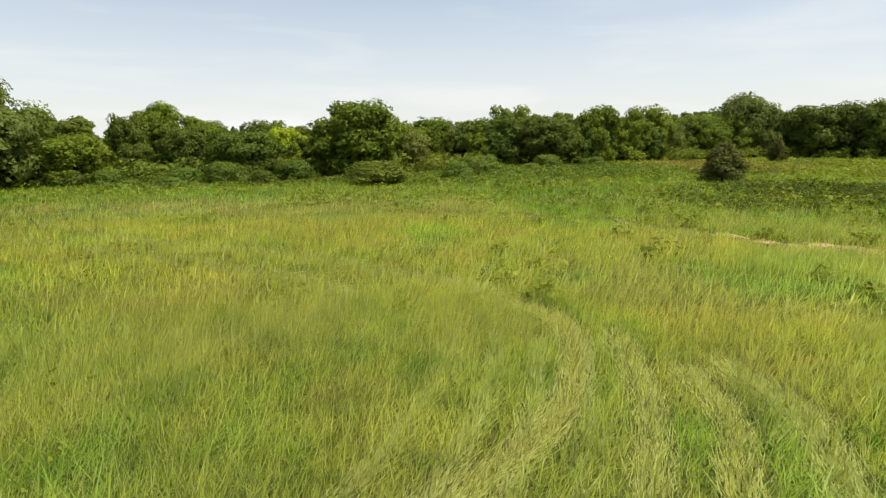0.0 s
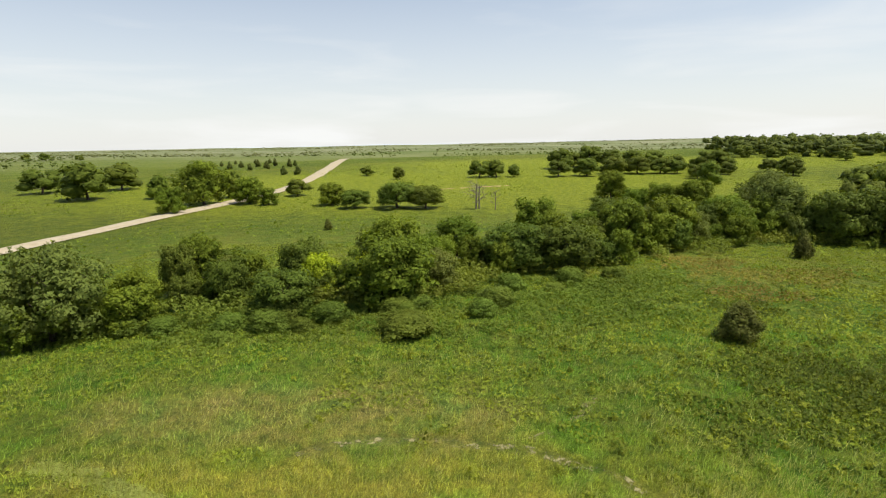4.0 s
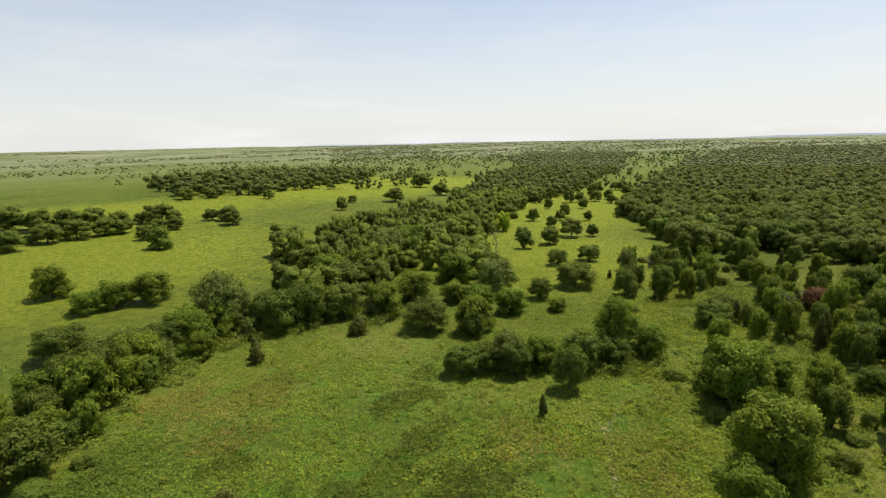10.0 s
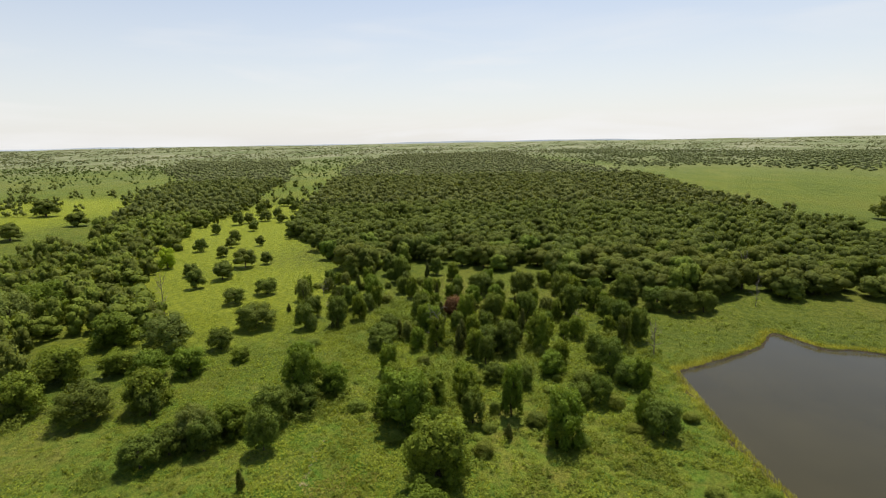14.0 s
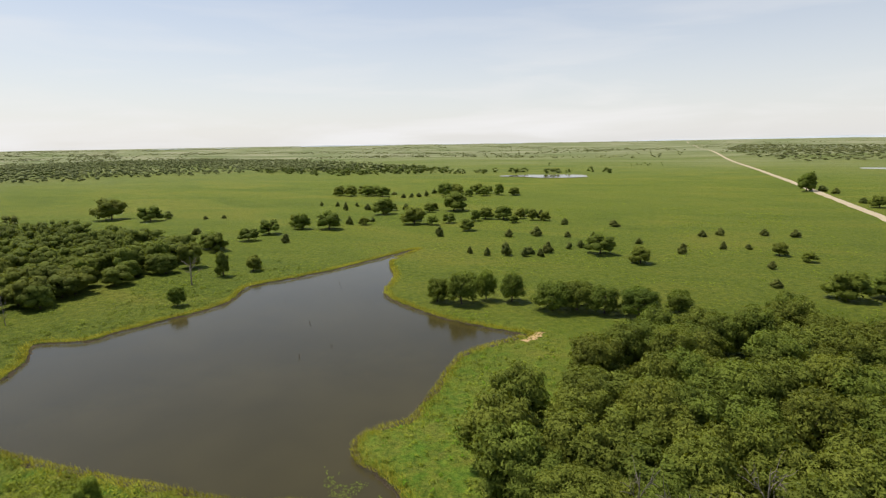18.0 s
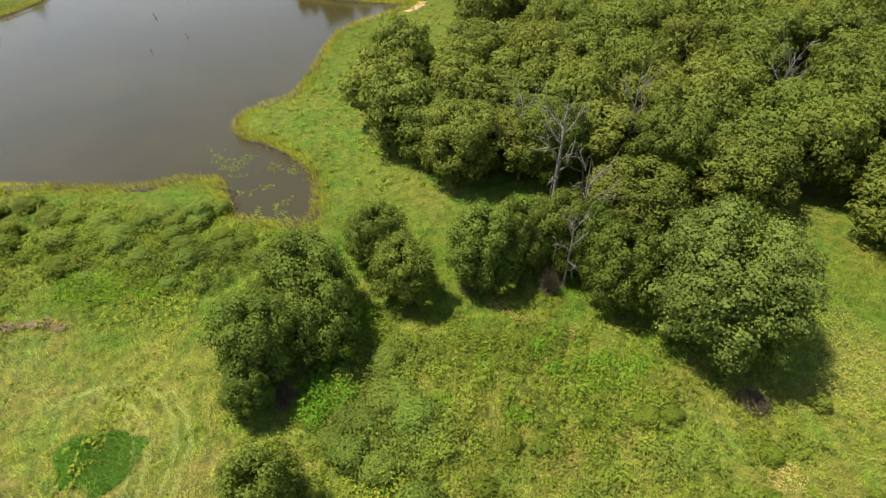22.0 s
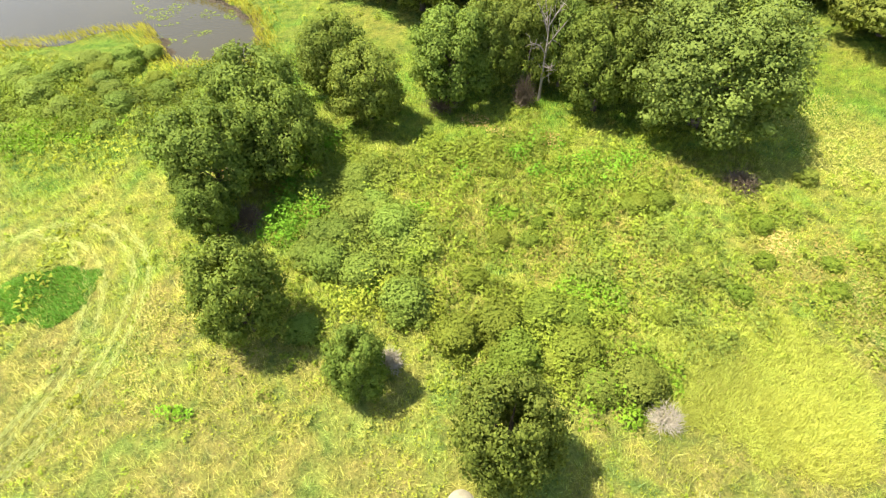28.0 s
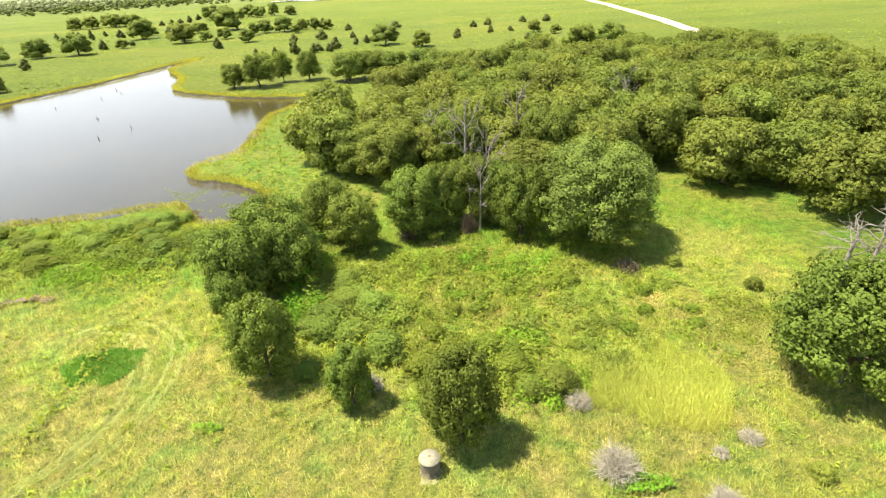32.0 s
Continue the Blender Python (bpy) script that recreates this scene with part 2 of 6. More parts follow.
def leaf_material(name, dark, light, through=0.30, rough=0.7, grain=5.0, gaps=0.43, calm=0.5):
    """Foliage: every clump is broken into leaves with gaps between them; each leaf its own shade, light shining through."""
    m, tree, bsdf = material(name)
    geo = tree.nodes.new("ShaderNodeNewGeometry")
    dark, light = [(c[0] * 1.46, c[1] * 1.35, c[2] * 0.86) for c in (dark, light)]
    own = blend(tree, calm, ramp(tree, geo.outputs["Random Per Island"], ((0.0, dark), (1.0, light))),
                ramp(tree, noise_at(tree, grain * 1.3, 3.0, 0.7), ((0.34, dark), (0.68, light))))
    info = tree.nodes.new("ShaderNodeObjectInfo")
    hsv = tree.nodes.new("ShaderNodeHueSaturation")
    tree.links.new(spread(tree, info.outputs["Random"], 0, 1, 0.484, 0.508), hsv.inputs["Hue"])
    tree.links.new(spread(tree, noise_at(tree, 0.11, 2.0), 0.3, 0.7, 0.76, 1.32), hsv.inputs["Value"])
    tree.links.new(own, hsv.inputs["Color"])
    col = hsv.outputs["Color"]
    tree.links.new(col, bsdf.inputs["Base Color"])
    bsdf.inputs["Roughness"].default_value = rough
    bsdf.inputs["Specular IOR Level"].default_value = 0.10
    bump = add(tree, "ShaderNodeBump", Strength=0.8 if gaps else 1.0, Distance=(0.35 if gaps else 0.55) / grain)
    tree.links.new(noise_at(tree, grain * 1.7, 3.0, 0.6), bump.inputs["Height"])
    tree.links.new(bump.outputs["Normal"], bsdf.inputs["Normal"])
    tl = tree.nodes.new("ShaderNodeBsdfTranslucent")
    tree.links.new(blend(tree, 1.0, col, (1.25, 1.2, 0.55), "MULTIPLY"), tl.inputs["Color"])
    mx = add(tree, "ShaderNodeMixShader", Fac=through)
    tree.links.new(bsdf.outputs["BSDF"], mx.inputs[1])
    tree.links.new(tl.outputs["BSDF"], mx.inputs[2])
    last = mx.outputs["Shader"]
    if gaps:
        cut = tree.nodes.new("ShaderNodeMixShader")
        tree.links.new(spread(tree, noise_at(tree, grain, 2.0, 0.65), gaps, gaps + 0.02), cut.inputs["Fac"])
        tree.links.new(tree.nodes.new("ShaderNodeBsdfTransparent").outputs["BSDF"], cut.inputs[1])
        tree.links.new(last, cut.inputs[2])
        last = cut.outputs["Shader"]
    tree.links.new(last, tree.nodes["Material Output"].inputs["Surface"])
    return m


def grass_material():
    m, tree, bsdf = material("grass_blades")
    col = meadow_colour(tree)
    geo = tree.nodes.new("ShaderNodeNewGeometry")
    own = ramp(tree, geo.outputs["Random Per Island"], ((0.0, (1.58, 1.62, 1.42)), (0.5, (1.82, 1.82, 1.7)), (0.9, (2.0, 1.96, 2.05)), (1.0, (2.2, 2.12, 2.5))))
    col = blend(tree, 1.0, col, own, "MULTIPLY")
    tree.links.new(col, bsdf.inputs["Base Color"])
    bsdf.inputs["Roughness"].default_value = 0.5
    bsdf.inputs["Specular IOR Level"].default_value = 0.3
    tl = tree.nodes.new("ShaderNodeBsdfTranslucent")
    tree.links.new(col, tl.inputs["Color"])
    mx = add(tree, "ShaderNodeMixShader", Fac=0.5)
    tree.links.new(bsdf.outputs["BSDF"], mx.inputs[1])
    tree.links.new(tl.outputs["BSDF"], mx.inputs[2])
    tree.links.new(mx.outputs["Shader"], tree.nodes["Material Output"].inputs["Surface"])
    return m


def rough_material(name, stops, scale=6.0, rough=0.9, bump=0.4, squeeze=(1, 1, 1), distance=0.03):
    m, tree, bsdf = material(name)
    n = noise_at(tree, scale, 6.0, 0.65, squeeze)
    tree.links.new(ramp(tree, n, stops), bsdf.inputs["Base Color"])
    bsdf.inputs["Roughness"].default_value = rough
    bsdf.inputs["Specular IOR Level"].default_value = 0.15
    b = add(tree, "ShaderNodeBump", Strength=bump, Distance=distance)
    tree.links.new(noise_at(tree, scale * 3, 6.0, 0.7, squeeze), b.inputs["Height"])
    tree.links.new(b.outputs["Normal"], bsdf.inputs["Normal"])
    return m


def water_material():
    m, tree, bsdf = material("pond_water")
    bsdf.inputs["Base Color"].default_value = (0.060, 0.050, 0.032, 1)
    col = ramp(tree, noise_at(tree, 0.04, 3.0), ((0.3, (0.042, 0.035, 0.012)), (0.7, (0.058, 0.048, 0.017))))
    tree.links.new(col, bsdf.inputs["Base Color"])
    bsdf.inputs["Roughness"].default_value = 0.07
    bsdf.inputs["IOR"].default_value = 1.33
    bsdf.inputs["Specular IOR Level"].default_value = 0.44
    b = add(tree, "ShaderNodeBump", Strength=0.22, Distance=0.05)
    tree.links.new(noise_at(tree, 2.2, 4.0, 0.6, (1, 1.8, 1)), b.inputs["Height"])
    tree.links.new(b.outputs["Normal"], bsdf.inputs["Normal"])
    return m


def flattened_material(name, pale, deep, hole):
    """Pressed, paler growth whose ragged edge lets the ground show through."""
    m, tree, bsdf = material(name)
    n = noise_at(tree, 5.0, 6.0, 0.75)
    tree.links.new(ramp(tree, n, ((0.3, deep), (0.7, pale))), bsdf.inputs["Base Color"])
    bsdf.inputs["Roughness"].default_value = 0.85
    tr = tree.nodes.new("ShaderNodeBsdfTransparent")
    mx = tree.nodes.new("ShaderNodeMixShader")
    tree.links.new(spread(tree, noise_at(tree, 1.6, 6.0, 0.8), hole, hole + 0.08), mx.inputs["Fac"])
    tree.links.new(tr.outputs["BSDF"], mx.inputs[1])
    tree.links.new(bsdf.outputs["BSDF"], mx.inputs[2])
    tree.links.new(mx.outputs["Shader"], tree.nodes["Material Output"].inputs["Surface"])
    return m


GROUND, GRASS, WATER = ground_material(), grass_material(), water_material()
OAK_LEAF = leaf_material("oak_leaves", (0.043, 0.074, 0.014), (0.120, 0.163, 0.036), calm=0.65)
BROAD_OAK_LEAF = leaf_material("broad_oak_leaves", (0.058, 0.096, 0.024), (0.148, 0.200, 0.054), calm=0.6)
ELM_LEAF = leaf_material("elm_leaves", (0.056, 0.098, 0.013), (0.148, 0.205, 0.030))
WILLOW_LEAF = leaf_material("willow_leaves", (0.066, 0.098, 0.028), (0.132, 0.168, 0.052))
CEDAR_LEAF = leaf_material("cedar_foliage", (0.046, 0.066, 0.017), (0.110, 0.125, 0.036), 0.15)
BUSH_LEAF = leaf_material("bush_leaves", (0.075, 0.115, 0.022), (0.165, 0.205, 0.045))
LIME_LEAF = leaf_material("lime_green_leaves", (0.17, 0.25, 0.018), (0.27, 0.36, 0.032))
RED_LEAF = leaf_material("reddish_leaves", (0.075, 0.046, 0.026), (0.125, 0.075, 0.040))
POSTOAK_LEAF = leaf_material("post_oak_leaves", (0.053, 0.082, 0.017), (0.136, 0.171, 0.040), calm=0.65)
WOOD_LEAF = leaf_material("woodland_leaves", (0.056, 0.083, 0.018), (0.116, 0.146, 0.033), 0.32, grain=1.2, gaps=0.0, calm=0.75)
VALE_LEAF = leaf_material("valley_woodland_leaves", (0.054, 0.092, 0.015), (0.140, 0.190, 0.034), 0.2, grain=1.2, gaps=0.0, calm=0.75)
# far leaves tinted paler and bluer: distance haze put into their colour
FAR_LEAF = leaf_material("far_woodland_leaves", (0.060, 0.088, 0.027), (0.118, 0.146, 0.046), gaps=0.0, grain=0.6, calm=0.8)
HAZY_LEAF = leaf_material("haze_tinted_woodland_leaves", (0.100, 0.125, 0.070), (0.148, 0.172, 0.100), gaps=0.0, grain=0.4, calm=0.8)
# closed crowns for trees too far off for their single leaves to be told apart
CROWN_LEAF = {"oak": leaf_material("oak_crown", (0.053, 0.081, 0.016), (0.122, 0.156, 0.032), 0.32, grain=1.3, gaps=0.0, calm=0.75),
              "elm": leaf_material("elm_crown", (0.050, 0.090, 0.014), (0.134, 0.182, 0.030), 0.2, grain=1.1, gaps=0.0, calm=0.75),
              "willow": leaf_material("willow_crown", (0.070, 0.104, 0.034), (0.150, 0.185, 0.066), 0.2, grain=1.1, gaps=0.0, calm=0.75),
              "cedar": leaf_material("cedar_crown", (0.036, 0.054, 0.016), (0.088, 0.104, 0.032), 0.15, grain=1.1, gaps=0.0, calm=0.75),
              "postoak": leaf_material("post_oak_crown", (0.053, 0.079, 0.017), (0.116, 0.146, 0.032), 0.32, grain=1.3, gaps=0.0, calm=0.75)}
HERB_GREEN = leaf_material("herb_green", (0.092, 0.142, 0.018), (0.22, 0.275, 0.044), grain=9.0, calm=0.72)
HERB_DARK = leaf_material("herb_dark_green", (0.070, 0.110, 0.015), (0.145, 0.19, 0.034), grain=9.0, calm=0.72)
HERB_GREY = leaf_material("herb_grey_green", (0.066, 0.112, 0.022), (0.150, 0.205, 0.046), grain=9.0, calm=0.72)
HERB_BROWN = leaf_material("herb_russet", (0.13, 0.128, 0.038), (0.26, 0.23, 0.085), grain=9.0, calm=0.72)
HERB_YELLOW = leaf_material("herb_yellow", (0.175, 0.195, 0.06), (0.29, 0.295, 0.125), grain=9.0, calm=0.72)
HERB_SUMAC = leaf_material("sumac_leaves", (0.044, 0.072, 0.013), (0.105, 0.135, 0.028), grain=9.0)
HERB_BRIGHT = leaf_material("herb_vivid_green", (0.075, 0.175, 0.014), (0.135, 0.26, 0.026), grain=9.0, calm=0.72)
HERB_MIX = leaf_material("herb_mixed", (0.105, 0.140, 0.032), (0.215, 0.235, 0.075), grain=9.0, calm=0.72)
DRY_LEAF = leaf_material("dry_litter", (0.24, 0.19, 0.085), (0.42, 0.34, 0.17), 0.15, gaps=0.0)
REED = leaf_material("reed_blades", (0.14, 0.18, 0.022), (0.27, 0.29, 0.055), gaps=0.0)
GREEN_BLADE = leaf_material("fresh_green_blades", (0.048, 0.132, 0.016), (0.096, 0.222, 0.036), gaps=0.0)
YELLOW_BLADE = leaf_material("yellow_blades", (0.235, 0.29, 0.055), (0.37, 0.445, 0.13), gaps=0.0)
SEED_BLADE = leaf_material("pale_seeding_blades", (0.23, 0.275, 0.10), (0.36, 0.40, 0.19), 0.4, gaps=0.0)
PRESSED_BLADE = leaf_material("pressed_grass_blades", (0.215, 0.265, 0.11), (0.355, 0.41, 0.21), 0.4, gaps=0.0)
# brighter copy of the pressed-grass colour, offsetting dim shading on the near tracks
LAID_BLADE = leaf_material("laid_brighter_blades", (0.29, 0.345, 0.13), (0.47, 0.53, 0.25), 0.4, gaps=0.0)
SANDY = rough_material("trodden_soil", ((0.3, (0.15, 0.135, 0.05)), (0.7, (0.27, 0.24, 0.11))), 3.0, 0.95, 0.5)
DRYWOOD = rough_material("dry_grey_stems", ((0.3, (0.30, 0.26, 0.17)), (0.7, (0.50, 0.45, 0.31))), 6.0, 0.9, 0.3)
TWIGS = rough_material("brown_twigs", ((0.3, (0.085, 0.062, 0.036)), (0.7, (0.19, 0.145, 0.085))), 6.0, 0.9, 0.3)
BARK = rough_material("bark", ((0.35, (0.048, 0.036, 0.024)), (0.65, (0.115, 0.090, 0.062))), 5.0, 0.92, 0.8, (1, 1, 0.25))
DEADWOOD = rough_material("weathered_deadwood", ((0.35, (0.17, 0.14, 0.10)), (0.65, (0.30, 0.26, 0.20))), 5.0, 0.9, 0.6, (1, 1, 0.3))
REDSOIL = flattened_material("reddish_eroded_soil", (0.15, 0.085, 0.042), (0.095, 0.055, 0.028), 0.46)
GRAVEL = rough_material("limestone_gravel", ((0.3, (0.36, 0.29, 0.18)), (0.7, (0.50, 0.42, 0.28))), 0.8, 0.95, 0.3)
SAND = flattened_material("bare_sandy_soil", (0.58, 0.40, 0.18), (0.42, 0.28, 0.11), 0.42)
TRODDEN = flattened_material("trodden_dry_grass", (0.30, 0.26, 0.10), (0.20, 0.18, 0.06), 0.52)
CONCRETE = rough_material("old_concrete", ((0.35, (0.095, 0.080, 0.046)), (0.65, (0.165, 0.140, 0.084))), 4.0, 0.9, 0.5)
LID = rough_material("pale_concrete_lid", ((0.35, (0.20, 0.18, 0.108)), (0.65, (0.29, 0.265, 0.165))), 3.0, 0.9, 0.4)
# horizon haze put into the colour of the backdrop ring
HAZE_RIDGE = rough_material("haze_blue_ridge", ((0.3, (0.52, 0.56, 0.58)), (0.7, (0.60, 0.64, 0.66))), 0.004, 0.95, 0.0)
RUST = rough_material("rusty_iron", ((0.3, (0.10, 0.05, 0.03)), (0.7, (0.20, 0.12, 0.08))), 8.0, 0.8, 0.3)


# ---- mesh tools ----
rng = np.random.default_rng(7)


def mesh_of(name, verts, tris=None, quads=None, mat=None, smooth=False, normals=None):
    me = bpy.data.meshes.new(name)
    tris = np.zeros((0, 3), int) if tris is None else np.asarray(tris)
    quads = np.zeros((0, 4), int) if quads is None else np.asarray(quads)
    verts = np.asarray(verts, float)
    me.vertices.add(len(verts))
    me.vertices.foreach_set("co", verts.ravel())
    loops = np.concatenate([tris.ravel(), quads.ravel()]).astype(np.int32)
    me.loops.add(len(loops))
    me.loops.foreach_set("vertex_index", loops)
    nt, nq = len(tris), len(quads)
    me.polygons.add(nt + nq)
    me.polygons.foreach_set("loop_start", np.concatenate([np.arange(nt) * 3, nt * 3 + np.arange(nq) * 4]).astype(np.int32))
    me.update(calc_edges=True)
    if smooth:
        me.polygons.foreach_set("use_smooth", np.ones(nt + nq, bool))
    if normals is not None:
        me.polygons.foreach_set("use_smooth", np.ones(nt + nq, bool))
        me.normals_split_custom_set_from_vertices(normals.tolist())
    if mat:
        me.materials.append(mat)
    return me


def under(ob, parent):
    ob.parent = parent
    return ob


def unit(v):
    return v / np.maximum(np.linalg.norm(v, axis=-1, keepdims=True), 1e-9)


def leaves(centres, normals, size, gen, slim=0.75):
    """Folded diamond-shaped leaf clumps: vertices and quads."""
    n = len(centres)
    a = unit(np.cross(normals, unit(gen.normal(size=(n, 3)))))
    b = np.cross(normals, a)
    s = size * gen.uniform(0.65, 1.35, (n, 1))
    fold = normals * s * gen.uniform(-0.05, 0.22, (n, 1))
    v = np.stack([centres - a * s * 0.5, centres + b * s * 0.5 * slim + fold, centres + a * s * 0.5, centres - b * s * 0.5 * slim + fold], 1)
    return v.reshape(-1, 3), np.arange(4 * n).reshape(-1, 4)[:, ::-1]


def three_cornered(centres, normals, size, gen):
    n = len(centres)
    a = unit(np.cross(normals, unit(gen.normal(size=(n, 3)))))
    b = np.cross(normals, a)
    s = size * gen.uniform(0.6, 1.4, (n, 1))
    v = np.stack([centres - a * s * 0.5 - b * s * gen.uniform(0.2, 0.45, (n, 1)), centres + a * s * 0.5 - b * s * 0.2, centres + b * s * gen.uniform(0.4, 0.75, (n, 1))], 1)
    return v.reshape(-1, 3), np.arange(3 * n).reshape(-1, 3)


ICO_V = np.array([(0, 0, -1), (.72, -.53, -.45), (-.28, -.85, -.45), (-.89, 0, -.45), (-.28, .85, -.45), (.72, .53, -.45),
                  (.28, -.85, .45), (-.72, -.53, .45), (-.72, .53, .45), (.28, .85, .45), (.89, 0, .45), (0, 0, 1)])
ICO_F = np.array([(0, 1, 2), (1, 0, 5), (0, 2, 3), (0, 3, 4), (0, 4, 5), (1, 5, 10), (2, 1, 6), (3, 2, 7), (4, 3, 8), (5, 4, 9),
                  (1, 10, 6), (2, 6, 7), (3, 7, 8), (4, 8, 9), (5, 9, 10), (6, 10, 11), (7, 6, 11), (8, 7, 11), (9, 8, 11), (10, 9, 11)])


def finer(v, f):
    """The ball with every face split into four."""
    v, at, out = [tuple(p) for p in v], {}, []

    def middle(i, j):
        k = (min(i, j), max(i, j))
        if k not in at:
            at[k] = len(v)
            m = np.array(v[i]) + np.array(v[j])
            v.append(tuple(m / np.linalg.norm(m)))
        return at[k]

    for a, b, c in f:
        ab, bc, ca = middle(a, b), middle(b, c), middle(c, a)
        out += [(a, ab, ca), (b, bc, ab), (c, ca, bc), (ab, bc, ca)]
    return np.array(v), np.array(out)


BALL_V, BALL_F = finer(ICO_V, ICO_F)


def lumps_of(kind, gen, count):
    """Centres and radii of the boughs' leafy lumps, for a plant one unit wide and one high."""
    c, r = [], []
    for k in range(count):
        u = (k + 0.5) / count
        a = 2.4 * k + gen.uniform(-0.4, 0.4)
        if kind == "oak":
            z = 0.22 + 0.62 * u
            reach = 0.41 * math.sqrt(max(0.0, 1 - ((z - 0.45) / 0.50) ** 2)) * gen.uniform(0.5, 1.06)
            r.append(gen.uniform(0.14, 0.21))
        elif kind == "elm":
            z = 0.13 + 0.72 * u
            reach = 0.38 * math.sqrt(max(0.0, 1 - ((z - 0.38) / 0.58) ** 2)) * gen.uniform(0.3, 1.1)
            r.append(gen.uniform(0.11, 0.20))
        elif kind == "willow":
            z = 0.13 + 0.70 * u
            reach = 0.38 * math.sqrt(max(0.0, 1 - ((z - 0.36) / 0.58) ** 2)) * gen.uniform(0.4, 1.05)
            r.append(gen.uniform(0.12, 0.19))
        elif kind == "cedar":
            z = 0.14 + 0.74 * u
            reach = 0.32 * (1 - 0.85 * u ** 1.6) * gen.uniform(0.5, 1.0)
            r.append((0.20 - 0.10 * u) * gen.uniform(0.85, 1.15))
        else:
            z = 0.16 + 0.5 * u
            reach = 0.36 * (1 - 0.6 * u) * gen.uniform(0.5, 1.1)
            r.append(gen.uniform(0.16, 0.26))
        c.append((reach * math.cos(a), reach * math.sin(a), z))
    return np.array(c), np.array(r)


# lumps, leaf clumps, clump size for what stands near, at middle distance and far off
DETAIL = {"grand": (170, 33000, 0.0175), "near": (105, 16500, 0.0260), "mid": (44, 6200, 0.043), "edge": (17, 1150, 0.060), "far": (12, 620, 0.080), "wood": (8, 380, 0.080), "speck": (5, 40, 0.16), "dot": (2, 0, 0.3)}
CLOSED = ("edge", "far", "wood", "speck", "dot")


def crown_arrays(kind, detail, seed):
    gen = np.random.default_rng(seed)
    nl, n, size = DETAIL[detail]
    c, r = lumps_of(kind, gen, nl)
    if detail in ("grand", "near", "mid"):
        r = r * {"grand": 0.43, "near": 0.50, "mid": 0.68}[detail]
    else:
        r = r * 1.08
    pick = gen.choice(nl, n * 2, p=r ** 2 / (r ** 2).sum())
    d = unit(gen.normal(size=(n * 2, 3)))
    flat = np.array((1.06, 1.06, 0.80)) if kind == "oak" else np.ones(3)
    p = c[pick] + d * flat * (r[pick] * (gen.uniform(0.82, 1.22, n * 2) if detail in CLOSED else gen.uniform(0.78, 1.24, n * 2)))[:, None]
    inside = (np.linalg.norm((p[:, None] - c[None]) / flat, axis=2) < 0.80 * r[None]).any(1)
    p, d = p[~inside][:n], d[~inside][:n]
    middle = np.array((0, 0, 0.42))
    nrm = unit(d * 0.8 + unit(p - middle) * 0.4 + gen.normal(size=d.shape) * 0.5 + np.array((0, 0, 0.3)))
    # a bough shades as one rounded mass: its leaves take up the light of the mass, each a little off
    light = unit(d * 0.75 + unit(p - middle) * 0.45 + gen.normal(size=d.shape) * (0.16 if detail in CLOSED else 0.40) + np.array((0, 0, 0.3)))
    if kind == "willow":
        nrm = unit(nrm * (1, 1, 0.6))
    size = size * (0.8 if kind in ("cedar", "willow") else 1.0)
    if detail in ("grand", "near"):
        lv, lf = leaves(p, nrm, size, gen, 0.55 if kind == "willow" else 0.8)
        lt = np.zeros((0, 3), int)
    else:
        lv, lt = three_cornered(p, nrm, size, gen)
        lf = np.zeros((0, 4), int)
    light = np.repeat(light, len(lv) // max(1, len(p)), 0)
    # the close-grown inside of each bough: uneven, and filling the bough where single leaves cannot be told apart
    ball_v, ball_f = (BALL_V, BALL_F) if detail in ("edge", "far", "wood") else (ICO_V, ICO_F)
    full = 0.90 if detail in CLOSED else 0.66
    cv = (c[:, None] + ball_v[None] * flat * (r * full)[:, None, None] * gen.uniform(0.76, 1.16, (nl, len(ball_v), 1))).reshape(-1, 3)
    cf = (ball_f[None] + (np.arange(nl) * len(ball_v))[:, None, None]).reshape(-1, 3) + len(lv)
    ball_light = unit(ball_v[None] * 0.85 + unit(c - middle)[:, None] * 0.35 + gen.normal(size=(nl, len(ball_v), 3)) * 0.16 + np.array((0, 0, 0.12))).reshape(-1, 3)
    return np.concatenate([lv, cv]), np.concatenate([lt, cf]), lf, c, np.concatenate([light, ball_light])


def tube(points, radii, sides=6):
    """A tapering limb through the points."""
    pts = [Vector(p) for p in points]
    v, q = [], []
    for i, p in enumerate(pts):
        way = (pts[min(i + 1, len(pts) - 1)] - pts[max(i - 1, 0)]).normalized()
        a = way.orthogonal().normalized()
        b = way.cross(a)
        for k in range(sides):
            t = 2 * math.pi * k / sides
            v.append(p + (a * math.cos(t) + b * math.sin(t)) * radii[i])
        if i:
            for k in range(sides):
                q.append(((i - 1) * sides + k, (i - 1) * sides + (k + 1) % sides, i * sides + (k + 1) % sides, i * sides + k))
    return np.array(v), np.array(q)


def joined(pieces):
    vs, qs, n = [], [], 0
    for v, q in pieces:
        vs.append(v)
        qs.append(q + n)
        n += len(v)
    return np.concatenate(vs), np.concatenate(qs)


